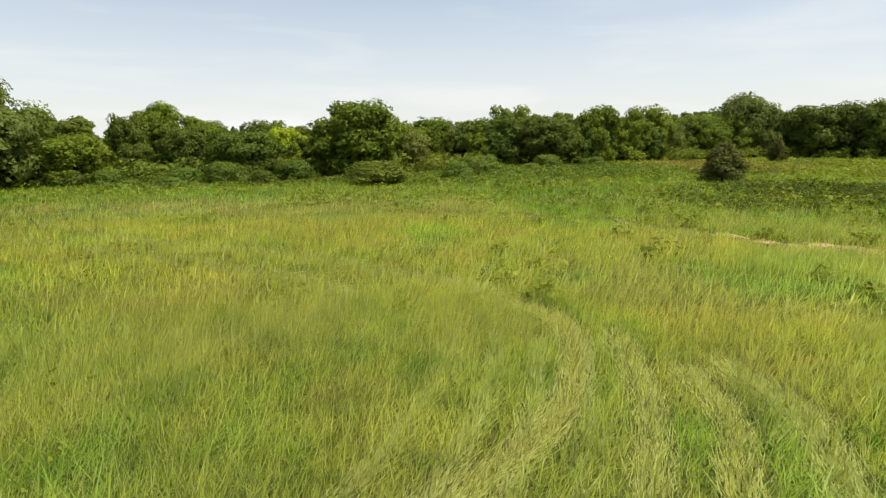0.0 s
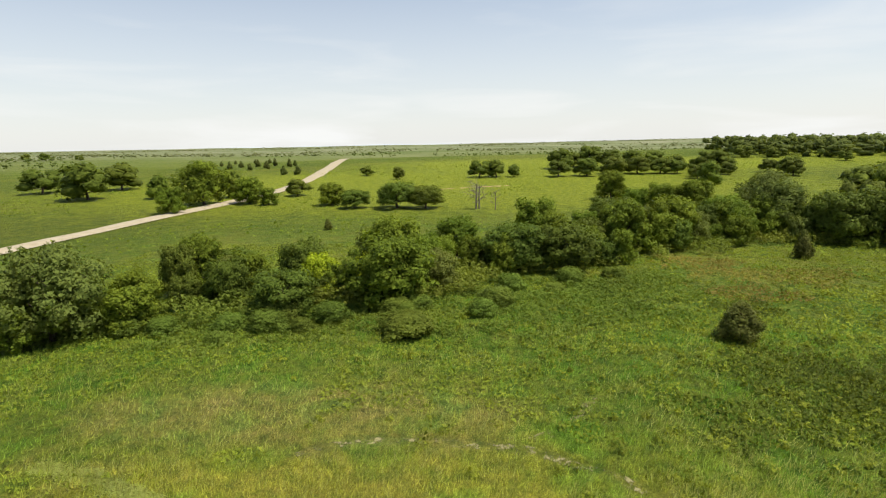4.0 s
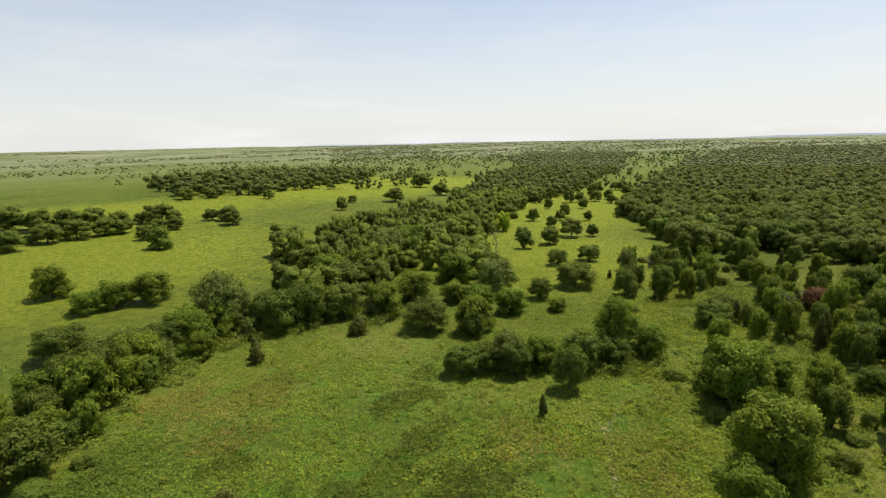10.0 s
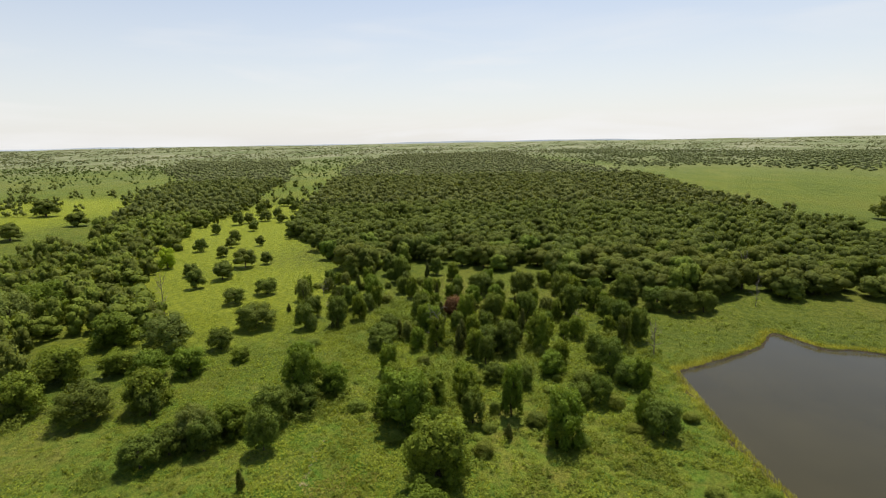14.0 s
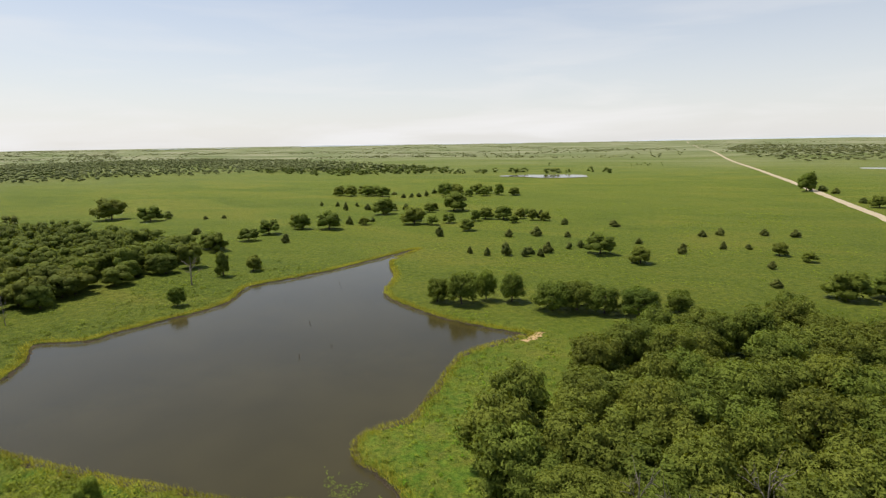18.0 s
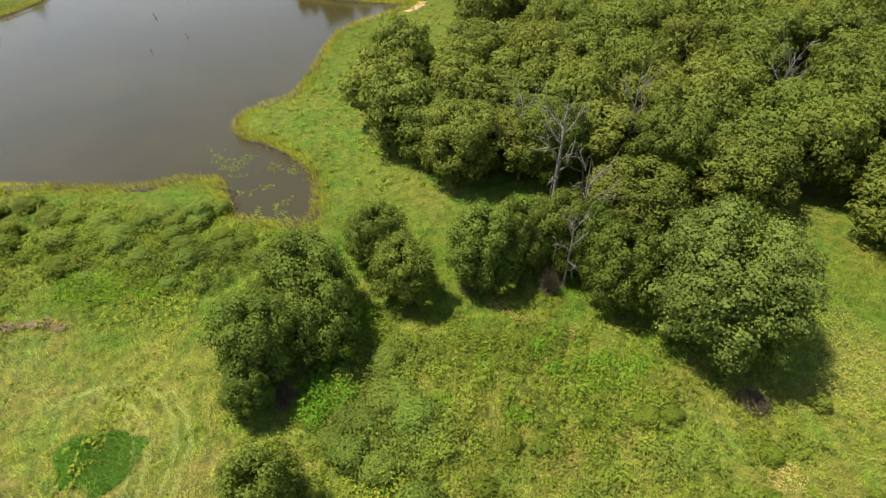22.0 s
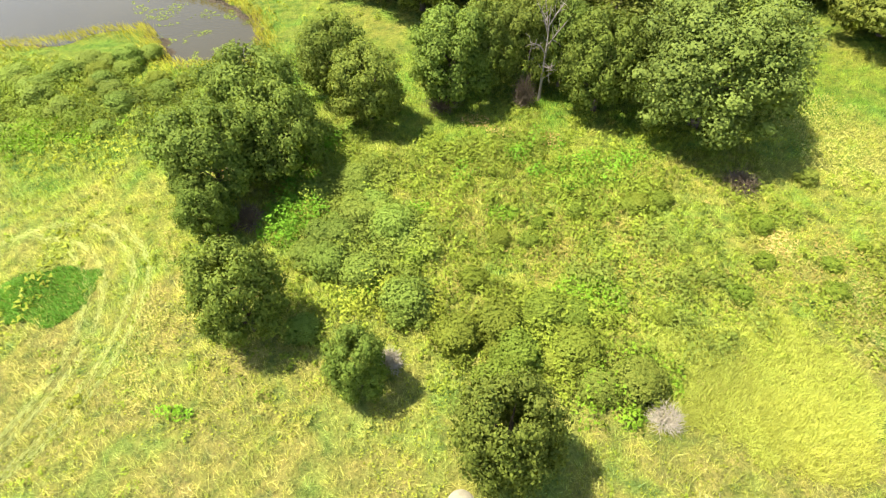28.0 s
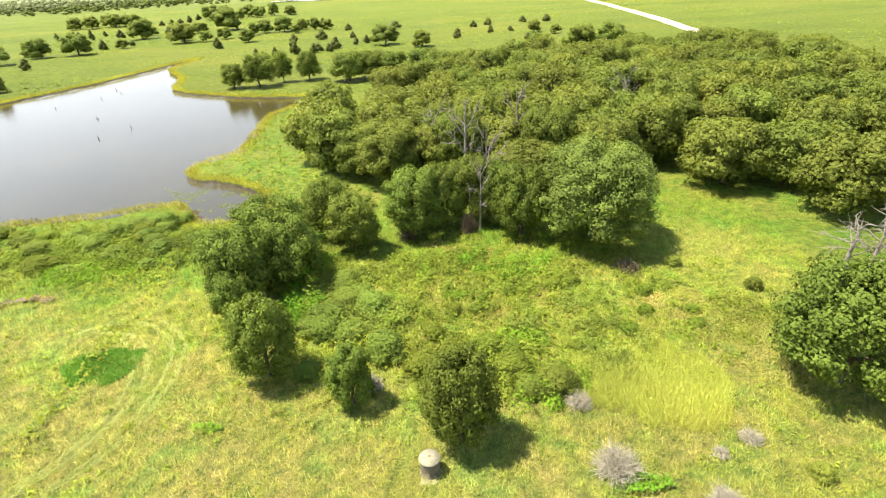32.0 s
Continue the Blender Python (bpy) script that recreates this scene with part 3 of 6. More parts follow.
def trunk_arrays(kind, centres, seed, girth=0.03):
    gen = np.random.default_rng(seed + 99)
    top = 0.62 if kind != "bush" else 0.3
    bend = gen.uniform(-0.03, 0.03, 4)
    pieces = [tube([(0, 0, -0.03), (0, 0, 0.03), (bend[0], bend[1], top * 0.5), (bend[2], bend[3], top)],
                   [girth * 1.5, girth, girth * 0.75, girth * 0.3])]
    for k in range(0, len(centres), max(1, len(centres) // 7)):
        c = centres[k]
        z0 = min(top * 0.9, max(0.08, c[2] * 0.55))
        pieces.append(tube([(bend[0], bend[1], z0), tuple(c * (0.55, 0.55, 0.5) + np.array((0, 0, z0 * 0.5))), tuple(c)],
                           [girth * 0.5, girth * 0.32, girth * 0.12], 5))
    return joined(pieces)


def bare_arrays(seed, boughs=9):
    """A leafless tree: its stem, and each bough with its twigs."""
    gen = np.random.default_rng(seed)
    stem = tube([(0, 0, -0.03), (0.01, 0, 0.3), (0.03, 0.02, 0.62), (0.02, 0.03, 0.95)], [0.035, 0.026, 0.016, 0.004])
    limbs = []
    for k in range(boughs):
        z = 0.24 + 0.58 * k / boughs
        a, out = 2.4 * k + gen.uniform(-0.5, 0.5), gen.uniform(0.28, 0.5) * (1.1 - 0.5 * z)
        s, e = np.array((0.02, 0.01, z)), np.array((out * math.cos(a), out * math.sin(a), z + gen.uniform(0.08, 0.3)))
        mid = (s + e) / 2 + gen.normal(size=3) * 0.03
        pieces = [tube([tuple(s), tuple(mid), tuple(e)], [0.012, 0.008, 0.0025], 4)]
        for _ in range(9):
            b = s + (e - s) * gen.uniform(0.3, 1.0)
            t = b + (e - s) * gen.uniform(0.1, 0.4) + gen.normal(size=3) * (0.09, 0.09, 0.07)
            pieces.append(tube([tuple(b), tuple((b + t) / 2 + gen.normal(size=3) * 0.012), tuple(t)], [0.005, 0.0035, 0.0012], 3))
        limbs.append(joined(pieces))
    return stem, limbs


# ---- the lie of the land ----
POND = [(87, -36.5), (72, -36.3), (56.5, -36.9), (42.7, -38.3), (36.7, -38.7), (33.3, -39.4), (31.1, -40.7), (26.6, -41.3), (24.6, -39.1),
        (22.5, -36.1), (20.6, -35.0), (17.4, -35.0), (15.0, -35.9), (15.8, -39.5), (17.4, -43.1), (20.8, -46.3), (24.5, -48.5), (27.5, -49.3), (30.0, -52.4), (29.8, -55.6),
        (27.2, -58.9), (25.6, -61.8), (26.4, -73.2), (26.7, -84.2), (23.6, -89.9), (19.3, -95.9), (17.1, -98.2), (31.9, -100.3), (43.3, -105.2), (57.8, -115.1), (62.7, -131), (73.2, -149.4), (72.5, -167),
        (74.6, -167), (83.8, -136.4), (90.8, -119.8), (95.9, -110.6), (90.6, -95.9), (92.6, -86.2), (97, -73), (98.5, -66.7), (106, -63.5),
        (105, -60.5), (99.4, -56.6), (92, -45.8)]
ROAD = [(-170, -3200), (-135, -1500), (-112, -700), (-108, -505), (-102.6, -318), (-96.3, -217), (-90.5, -166), (-82, -50), (-74, 40),
        (-67.9, 91), (-65.5, 111), (-61, 134), (-57, 165), (-60, 215), (-72, 300), (-90, 420), (-105, 620)]


def smooth_line(points, step):
    """Points every step metres or so along a smooth line through the given ones."""
    pts = [np.array(p, float) for p in points]
    out = []
    for i in range(len(pts) - 1):
        p0, p1, p2, p3 = pts[max(i - 1, 0)], pts[i], pts[i + 1], pts[min(i + 2, len(pts) - 1)]
        n = max(2, int(np.linalg.norm(p2 - p1) / step))
        for k in range(n):
            t = k / n
            out.append(0.5 * (2 * p1 + (p2 - p0) * t + (2 * p0 - 5 * p1 + 4 * p2 - p3) * t * t + (3 * p1 - p0 - 3 * p2 + p3) * t ** 3))
    return np.array(out + [pts[-1]])


POND = [tuple(q) for q in smooth_line(POND + POND[:1], 5.0)[:-1]]


def shore_distance(x, y):
    """Metres to the pond's waterline, negative over the water."""
    x, y = np.asarray(x, float), np.asarray(y, float)
    best, inside = np.full(x.shape, 1e9), np.zeros(x.shape, bool)
    for (ax, ay), (bx, by) in zip(POND, POND[1:] + POND[:1]):
        dx, dy = bx - ax, by - ay
        t = np.clip(((x - ax) * dx + (y - ay) * dy) / (dx * dx + dy * dy), 0, 1)
        best = np.minimum(best, np.hypot(x - ax - t * dx, y - ay - t * dy))
        inside ^= ((ay > y) != (by > y)) & (x < (bx - ax) * (y - ay) / (by - ay if by != ay else 1e-9) + ax)
    return np.where(inside, -best, best)


def height(x, y):
    x, y = np.asarray(x, float), np.asarray(y, float)
    r = np.hypot(x, y)
    z = 7 * np.exp(-((x + 70) / 170) ** 2 - ((y - 310) / 140) ** 2) + 9 * np.exp(-((x - 200) / 170) ** 2 - ((y - 350) / 120) ** 2)
    q = np.clip((r - 600) / 3400, 0, 1)
    z = z + 20 * q * q * (3 - 2 * q)
    q = np.clip((r - 350) / 500, 0, 1)
    return z + q * (2.2 * np.sin(x / 210 + 1.3) * np.cos(y / 260) + 1.6 * np.sin((x + y) / 140) + 3.0 * np.sin(x / 620 - y / 480))


def bumps_at(x, y):
    return 0.07 * np.sin(x * 0.55 + 1.1 * np.sin(y * 0.3)) * np.cos(y * 0.47) + 0.05 * np.sin(x * 1.3 - y * 0.9)


def axis(low, high, step, reach):
    """Grid lines, close together from low to high and ever wider out to the horizon."""
    out = list(np.arange(low, high + step, step))
    s = step
    while out[-1] < reach:
        s *= 1.13
        out.append(out[-1] + s)
    s = step
    while out[0] > -reach:
        s *= 1.13
        out.insert(0, out[0] - s)
    return np.array(out)


def build_ground():
    xs, ys = axis(-48, 126, 1.0, 4700), axis(-178, 62, 1.0, 4700)
    gx, gy = np.meshgrid(xs, ys)
    gz = height(gx, gy)
    d = shore_distance(gx, gy)
    wob = 0.5 * np.sin(gx * 0.9) * np.cos(gy * 0.8) + 0.4 * np.sin(gx * 0.37 + gy * 0.51)
    d = d + 0.9 * wob + 0.5 * np.sin(gx * 1.7 + 2 * np.sin(gy * 0.6)) * np.cos(gy * 1.5)
    bank = np.interp(d, [-14, -4, 0, 0.8, 2.2, 4.5], [-2.2, -1.1, -0.40, -0.08, 0.0, 0.0])
    near = np.hypot(gx, gy) < 260
    bumps = bumps_at(gx, gy)
    gz = gz + bank + np.where(near & (d > 3), bumps, 0)
    nx, ny = len(xs), len(ys)
    idx = np.arange(nx * ny).reshape(ny, nx)
    quads = np.stack([idx[:-1, :-1], idx[:-1, 1:], idx[1:, 1:], idx[1:, :-1]], -1).reshape(-1, 4)
    me = mesh_of("ground", np.stack([gx, gy, gz], -1).reshape(-1, 3), None, quads, GROUND, True)
    tagged(new("ground", me), "rolling green prairie meadow under tall grass", "ground", kind="structure")


build_ground()

wx, wy = np.meshgrid(np.linspace(10, 112, 40), np.linspace(-172, -31, 54))
wi = np.arange(wx.size).reshape(wx.shape)
water = new("pond_water", mesh_of("pond_water", np.stack([wx, wy, np.full(wx.shape, -0.40)], -1).reshape(-1, 3), None,
            np.stack([wi[:-1, :-1], wi[:-1, 1:], wi[1:, 1:], wi[1:, :-1]], -1).reshape(-1, 4), WATER, True))
tagged(water, "still murky brown pond water reflecting the sky", "pond", kind="structure")


def ribbon(name, points, width, mat, lift, step, label, category, crown=0.0, ragged=0.0):
    """A strip that lies on the ground along a line, slightly crowned and with uneven edges."""
    line = smooth_line(points, step)
    way = unit(np.gradient(line, axis=0))
    side = np.stack([-way[:, 1], way[:, 0]], 1)
    gen = np.random.default_rng(len(points) * 31 + int(width * 100))
    v = []
    for k, u in enumerate((-1, -0.5, 0, 0.5, 1)):
        jit = gen.normal(size=len(line)) * ragged if abs(u) == 1 else 0
        p = line + side * (u * width / 2 + jit)[:, None] if ragged and abs(u) == 1 else line + side * u * width / 2
        z = height(p[:, 0], p[:, 1]) + np.where(np.hypot(p[:, 0], p[:, 1]) < 120, bumps_at(p[:, 0], p[:, 1]), 0) + lift + crown * (1 - u * u)
        v.append(np.concatenate([p, z[:, None]], 1))
    v = np.stack(v, 1)
    idx = np.arange(len(line) * 5).reshape(-1, 5)
    q = np.stack([idx[:-1, :-1], idx[:-1, 1:], idx[1:, 1:], idx[1:, :-1]], -1).reshape(-1, 4)
    return tagged(new(name, mesh_of(name, v.reshape(-1, 3), None, q, mat, True)), label, category, kind="structure")


ribbon("road", ROAD, 5.0, GRAVEL, 0.10, 8.0, "pale limestone gravel country road", "road", 0.15, 0.25)


# ---- trees ----
STOCK = {}
LEAF = {"briar": HERB_GREY, "sumac": HERB_DARK, "oak": OAK_LEAF, "sapling": ELM_LEAF, "postoak": POSTOAK_LEAF, "elm": ELM_LEAF, "willow": WILLOW_LEAF, "cedar": CEDAR_LEAF, "bush": BUSH_LEAF, "lime": LIME_LEAF, "redbush": RED_LEAF}
WORDS = {"briar": ("briar_bush", "mounded grey-green briar bush", "bush"), "sumac": ("sumac_bush", "dark green leafy sumac bush in the clearing", "bush"),
         "sapling": ("sapling", "leafy green sapling clump in the clearing", "bush"),
         "postoak": ("post_oak_tree", "dark green oak standing close in the wood", "tree"),
         "oak": ("oak_tree", "dark green spreading oak tree with rounded crown", "tree"),
         "elm": ("elm_tree", "fresh green broadleaf tree with uneven bushy crown", "tree"),
         "willow": ("willow_tree", "pale grey-green willow with soft bushy crown", "tree"),
         "cedar": ("cedar_tree", "small dense dark cedar standing in the grass", "tree"),
         "bush": ("bush", "low rounded green bush in the meadow", "bush"),
         "lime": ("young_tree", "lime-green young tree among darker woods", "tree"),
         "redbush": ("red_bush", "reddish-brown withering bush among the trees", "bush"),
         "dead": ("dead_tree", "bare grey dead tree without leaves", "tree")}
GROUPS = {"briar": "briars of the clearing", "sumac": "sumacs of the clearing", "sapling": "saplings in the clearing", "postoak": "oaks of the wood", "oak": "oaks of the prairie", "elm": "trees along the creek", "willow": "willows along the creek", "cedar": "cedars in the meadow",
          "bush": "bushes in the meadow", "dead": "dead trees"}
count = 0


def plant(kind, x, y, h, w, label="", detail=""):
    """One tree or bush with its trunk and crown; alike ones share their meshes."""
    global count
    count += 1
    r = math.hypot(x, y)
    detail = detail or ("near" if r < 36 else "mid" if r < 150 else "far")
    variant = 0 if detail == "grand" else count % (2 if detail == "near" else 3)
    key = (kind, detail, variant)
    fill = (0.95 if detail in ("near", "grand") else 1.0) if kind in ("oak", "postoak") else 1.0 if kind in ("elm", "willow") else 1.06
    m = Matrix.Translation((x, y, float(height(x, y)))) @ Euler((0, 0, count * 2.39996)).to_matrix().to_4x4() @ Matrix.Diagonal((w * fill, w * fill, h * (0.92 if y > 30 and r < 130 else 1.08), 1))
    if key in STOCK:
        # a copy takes over its model's scale, so that is divided out first
        k = STOCK[key].scale
        ob = copy_thing(STOCK[key], m @ Matrix.Diagonal((1 / k[0], 1 / k[1], 1 / k[2], 1)))
    else:
        name, words, cat = WORDS[kind]
        seed = variant * 17 + len(kind) * 5 + {"grand": 0, "near": 1, "mid": 2, "far": 3, "edge": 4}[detail]
        ob = new(name)
        ob.matrix_basis = m
        if kind == "dead":
            stem, limbs = bare_arrays(seed, 9 if detail != "far" else 6)
            under(new("trunk", mesh_of("trunk", stem[0], None, stem[1], DEADWOOD, True)), ob)
            for v, q in limbs:
                under(new("branch", mesh_of("branch", v, None, q, DEADWOOD)), ob)
        else:
            shape = {"lime": "elm", "redbush": "bush", "sapling": "bush", "briar": "bush", "sumac": "bush", "postoak": "oak"}.get(kind, kind)
            v, tris, quads, c, light = crown_arrays(shape, detail, seed)
            under(new("crown", mesh_of("crown", v, tris, quads, CROWN_LEAF.get(kind, LEAF[kind]) if detail in CLOSED else BROAD_OAK_LEAF if detail == "grand" else LEAF[kind], normals=light)), ob)
            v, q = trunk_arrays(shape, c, seed, 0.03 if shape != "bush" else 0.015)
            under(new("trunk", mesh_of("trunk", v, None, q, BARK, True)), ob)
        tagged(ob, words, cat, GROUPS.get(kind, ""))
        STOCK[key] = ob
    if label:
        tagged(ob, label)
    return ob


def oak(x, y, h, w, label=""):
    return plant("oak", x, y, h, w, label)


def elm(x, y, h, w, label=""):
    return plant("elm", x, y, h, w, label)


def willow(x, y, h, w, label=""):
    return plant("willow", x, y, h, w, label)


def cedar(x, y, h, w, label=""):
    return plant("cedar", x, y, h, w, label)


def bush(x, y, h, w, label=""):
    return plant("bush", x, y, h, w, label)


def dead(x, y, h, w, label=""):
    return plant("dead", x, y, h, w, label)


willow(46.5, 82.9, 9.8, 10.0)
willow(-3.4, 53.5, 4.8, 5.7)
elm(-34.4, 36.1, 4.5, 4.6)
elm(-28.1, 41.2, 4.3, 5.5)
elm(-7.7, 48.2, 7.5, 9.6)
elm(-8.5, 58.3, 8.0, 8.0)
elm(-1.7, 66.7, 6.5, 7.7)
elm(8.7, 72.5, 8.3, 7.5)
elm(20.2, 70.7, 8.2, 8.0)
elm(27.1, 73.6, 8.2, 7.9)
oak(-28.5, 49.2, 6.6, 3.8)
oak(-24.9, 54.3, 5.0, 5.3)
oak(-16.4, 44.2, 4.9, 6.2)
oak(5.8, 61.2, 6.4, 8.3)
oak(11.0, 60.6, 6.5, 8.1)
oak(15.9, 63.5, 3.7, 4.0)
oak(-13.1, 50.5, 4.1, 4.9)
bush(-5.0, 39.8, 2.4, 5.2)
bush(1.9, 62.7, 3.3, 4.0)
bush(-10.8, 50.4, 2.5, 4.4)
bush(-14.9, 48.6, 2.9, 4.3)
bush(-25.0, 48.6, 3.0, 4.3)
bush(-33.7, 43.9, 2.7, 4.0)
cedar(20.0, 38.5, 3.4, 4.1)
cedar(41.0, 66.3, 3.1, 2.9)
cedar(-24.9, 91.4, 2.2, 2.0)
oak(-136.3, 163.7, 7.7, 11.0)
oak(-107.1, 144.2, 9.8, 13.9)
oak(-113.9, 169.6, 8.4, 12.0)
oak(-47.6, 145.2, 4.5, 6.5)
oak(-26.2, 119.6, 4.9, 7.0)
oak(-16.3, 118.3, 6.9, 9.9)
oak(-10.0, 118.3, 6.0, 8.6)
elm(-87.0, 145.0, 6.1, 7.8)
elm(-66.2, 129.3, 10.7, 13.7)
elm(-54.9, 129.9, 6.7, 8.6)
elm(-48.9, 126.8, 4.2, 5.4)
elm(-65.8, 114.3, 5.8, 7.4)
elm(-33.0, 125.5, 6.2, 7.9)
elm(-65.0, 143.0, 7.1, 9.1)
dead(2.0, 116.6, 6.2, 5.7)
dead(5.4, 114.8, 4.8, 3.2)
oak(-24.9, 186.9, 4.2, 4.7)
oak(-39.2, 201.1, 3.5, 5.1)
oak(3.2, 191.0, 5.9, 7.1)
oak(9.2, 192.1, 5.8, 7.9)
oak(15.2, 191.4, 4.3, 4.8)
oak(31.1, 191.8, 5.5, 7.9)
oak(41.1, 192.7, 6.1, 8.7)
oak(52.2, 197.5, 6.2, 8.9)
oak(60.7, 199.1, 6.2, 8.9)
oak(69.1, 199.9, 5.7, 8.1)
oak(74.8, 199.0, 4.8, 6.9)
oak(75.1, 182.1, 4.8, 5.6)
oak(83.8, 194.3, 4.4, 6.3)
oak(90.5, 193.9, 4.1, 5.9)
oak(109.4, 188.3, 5.3, 7.6)
oak(110.2, 161.8, 3.0, 3.9)
elm(71.4, 164.8, 6.5, 8.3)
oak(51.2, 76.1, 8.5, 8.7)
oak(56.9, 74.7, 9.0, 8.6)
oak(90.9, 126.8, 7.9, 11.3)
oak(63.0, 72.4, 7.3, 8.2)
oak(24.1, 91.6, 6.0, 8.6)
oak(25.4, 80.1, 6.1, 8.7)
oak(29.8, 81.3, 6.0, 8.4)
oak(66.7, 55.3, 6.3, 8.1)
oak(55.9, 39.7, 4.5, 5.7)
oak(58.7, 37.6, 4.8, 4.6)
oak(70.3, 23.6, 4.3, 4.6)
oak(67.2, 26.7, 5.4, 6.0)
oak(94.3, 48.0, 5.1, 5.0)
oak(106.5, 46.1, 6.2, 8.9)
oak(123.8, 58.6, 4.0, 5.7)
oak(96.9, 16.5, 4.5, 6.4)
oak(163.3, 187.3, 5.9, 5.7)
oak(185.6, 204.1, 3.6, 5.2)
oak(203.3, 190.8, 7.0, 9.9)
oak(268.0, 228.8, 8.8, 12.5)
oak(242.7, 192.0, 6.8, 9.7)
oak(79.4, 212.7, 5.6, 8.1)
oak(77.2, 188.0, 3.8, 5.4)
oak(48.8, 201.6, 3.0, 4.0)
elm(34.1, 130.8, 7.0, 9.0)
elm(34.6, 113.5, 5.2, 6.6)
elm(39.3, 113.5, 6.2, 7.9)
elm(45.8, 111.2, 7.3, 9.3)
elm(38.6, 82.9, 7.1, 9.1)
elm(44.6, 81.6, 6.3, 7.6)
elm(70.5, 48.0, 7.5, 7.4)
elm(63.8, 31.7, 5.4, 5.4)
elm(74.1, 24.7, 8.6, 6.3)
elm(76.4, 20.7, 5.2, 5.5)
elm(67.8, 66.6, 7.3, 8.2)
elm(79.1, 68.1, 7.0, 9.0)
elm(86.4, 90.9, 8.3, 10.6)
elm(77.4, 92.9, 8.0, 10.2)
elm(71.4, 7.4, 6.6, 8.4)
elm(70.1, 10.1, 4.7, 6.0)
elm(55.3, 2.2, 7.6, 9.7)
elm(47.9, 3.5, 4.4, 5.4)
elm(95.5, 70.4, 7.9, 10.1)
elm(108.5, 96.0, 9.5, 12.2)
willow(47.3, 87.3, 11.2, 11.0)
willow(61.3, 35.6, 6.7, 6.9)
willow(93.1, 58.1, 8.8, 10.4)
willow(99.2, 95.7, 9.9, 11.7)
cedar(42.1, 68.3, 3.7, 2.4)
cedar(58.3, 63.1, 4.0, 4.3)
cedar(52.0, 25.1, 2.8, 1.3)
cedar(97.4, 0.9, 5.4, 3.0)
oak(113.6, 198.5, 5.8, 8.2)
oak(109.5, 203.4, 4.5, 6.4)
oak(91.5, 208.8, 7.6, 10.9)
oak(96.3, 207.0, 4.7, 6.7)
oak(87.3, 214.1, 4.0, 5.7)
oak(161.9, 242.0, 4.2, 5.3)
oak(72.5, 218.7, 6.8, 9.7)
oak(65.2, 219.9, 7.2, 10.3)
oak(57.1, 223.2, 7.1, 10.1)
oak(50.0, 229.2, 8.4, 12.0)
oak(36.2, 220.7, 7.7, 11.0)
oak(43.5, 230.2, 5.5, 7.9)
oak(132.6, 54.0, 4.3, 6.2)
oak(147.4, 73.3, 5.4, 6.3)
oak(151.4, 85.3, 3.8, 4.4)
oak(105.6, 16.5, 3.3, 4.7)
oak(94.6, 16.2, 3.3, 4.7)
oak(93.9, -4.3, 5.4, 6.0)
oak(93.8, -7.8, 6.3, 5.0)
oak(115.3, -22.9, 7.5, 4.7)
oak(85.6, -24.6, 6.5, 5.2)
oak(100.7, -33.9, 6.9, 4.0)
oak(98.4, -30.5, 6.0, 3.0)
oak(121.1, -55.2, 3.9, 5.1)
oak(118.6, -48.2, 5.6, 8.0)
oak(122.0, -44.1, 5.2, 7.1)
oak(126.6, -37.6, 5.5, 7.5)
oak(130.3, -13.8, 6.9, 6.7)
oak(133.2, -3.1, 5.8, 7.0)
elm(81.5, 54.2, 5.6, 7.2)
elm(83.0, 47.9, 5.6, 7.2)
elm(82.4, 60.9, 5.0, 6.4)
elm(82.1, 27.5, 6.7, 5.8)
elm(88.8, 41.4, 3.0, 3.9)
elm(67.0, 8.1, 8.3, 8.4)
elm(74.8, 4.9, 4.7, 5.9)
elm(78.9, 0.1, 4.6, 3.9)
elm(70.3, -7.2, 8.0, 3.9)
elm(84.6, -14.8, 4.3, 5.3)
elm(63.2, -13.6, 7.7, 6.1)
elm(95.8, -14.2, 7.6, 5.5)
elm(81.4, -27.1, 3.9, 5.0)
oak(68.2, -1.6, 4.7, 3.5)
oak(65.9, -27.2, 4.9, 5.4)
oak(60.2, 25.6, 6.0, 4.5)
oak(59.8, 33.5, 5.3, 4.6)
oak(68.5, 46.3, 4.6, 3.9)
cedar(64.2, -6.5, 2.2, 1.6)
cedar(94.1, 1.2, 5.4, 2.5)
cedar(117.4, 42.5, 2.6, 1.4)
cedar(106.1, 28.8, 2.7, 1.1)
cedar(106.3, 27.9, 2.4, 1.1)
bush(70.0, -32.5, 1.4, 2.8)
bush(62.7, -16.1, 2.1, 2.7)
bush(73.5, -22.9, 2.4, 3.1)
bush(68.1, -10.7, 2.1, 3.7)
bush(71.6, 15.7, 1.7, 3.4)
dead(114.8, 71.8, 9.8, 3.5)
oak(258.6, -195.8, 10.9, 15.6)
oak(232.4, -196.8, 7.4, 10.6)
oak(231.2, -205.9, 3.1, 4.5)
oak(206.8, -333.5, 6.4, 9.1)
oak(197.2, -333.6, 6.8, 9.8)
oak(184.1, -335.3, 7.3, 10.4)
oak(173.0, -335.6, 6.6, 9.4)
oak(137.0, -365.3, 7.2, 10.3)
oak(127.5, -365.1, 7.1, 10.2)
oak(113.5, -367.1, 7.0, 10.0)
oak(106.5, -369.4, 5.7, 7.7)
oak(95.2, -362.5, 7.6, 8.1)
oak(85.5, -366.7, 5.2, 7.4)
oak(146.2, -180.9, 5.9, 8.4)
oak(140.6, -196.5, 6.8, 8.7)
oak(128.1, -198.8, 7.7, 11.0)
oak(119.4, -214.2, 3.6, 5.2)
oak(128.5, -251.1, 8.2, 11.8)
oak(97.7, -222.5, 7.8, 11.1)
oak(108.7, -271.7, 4.2, 6.0)
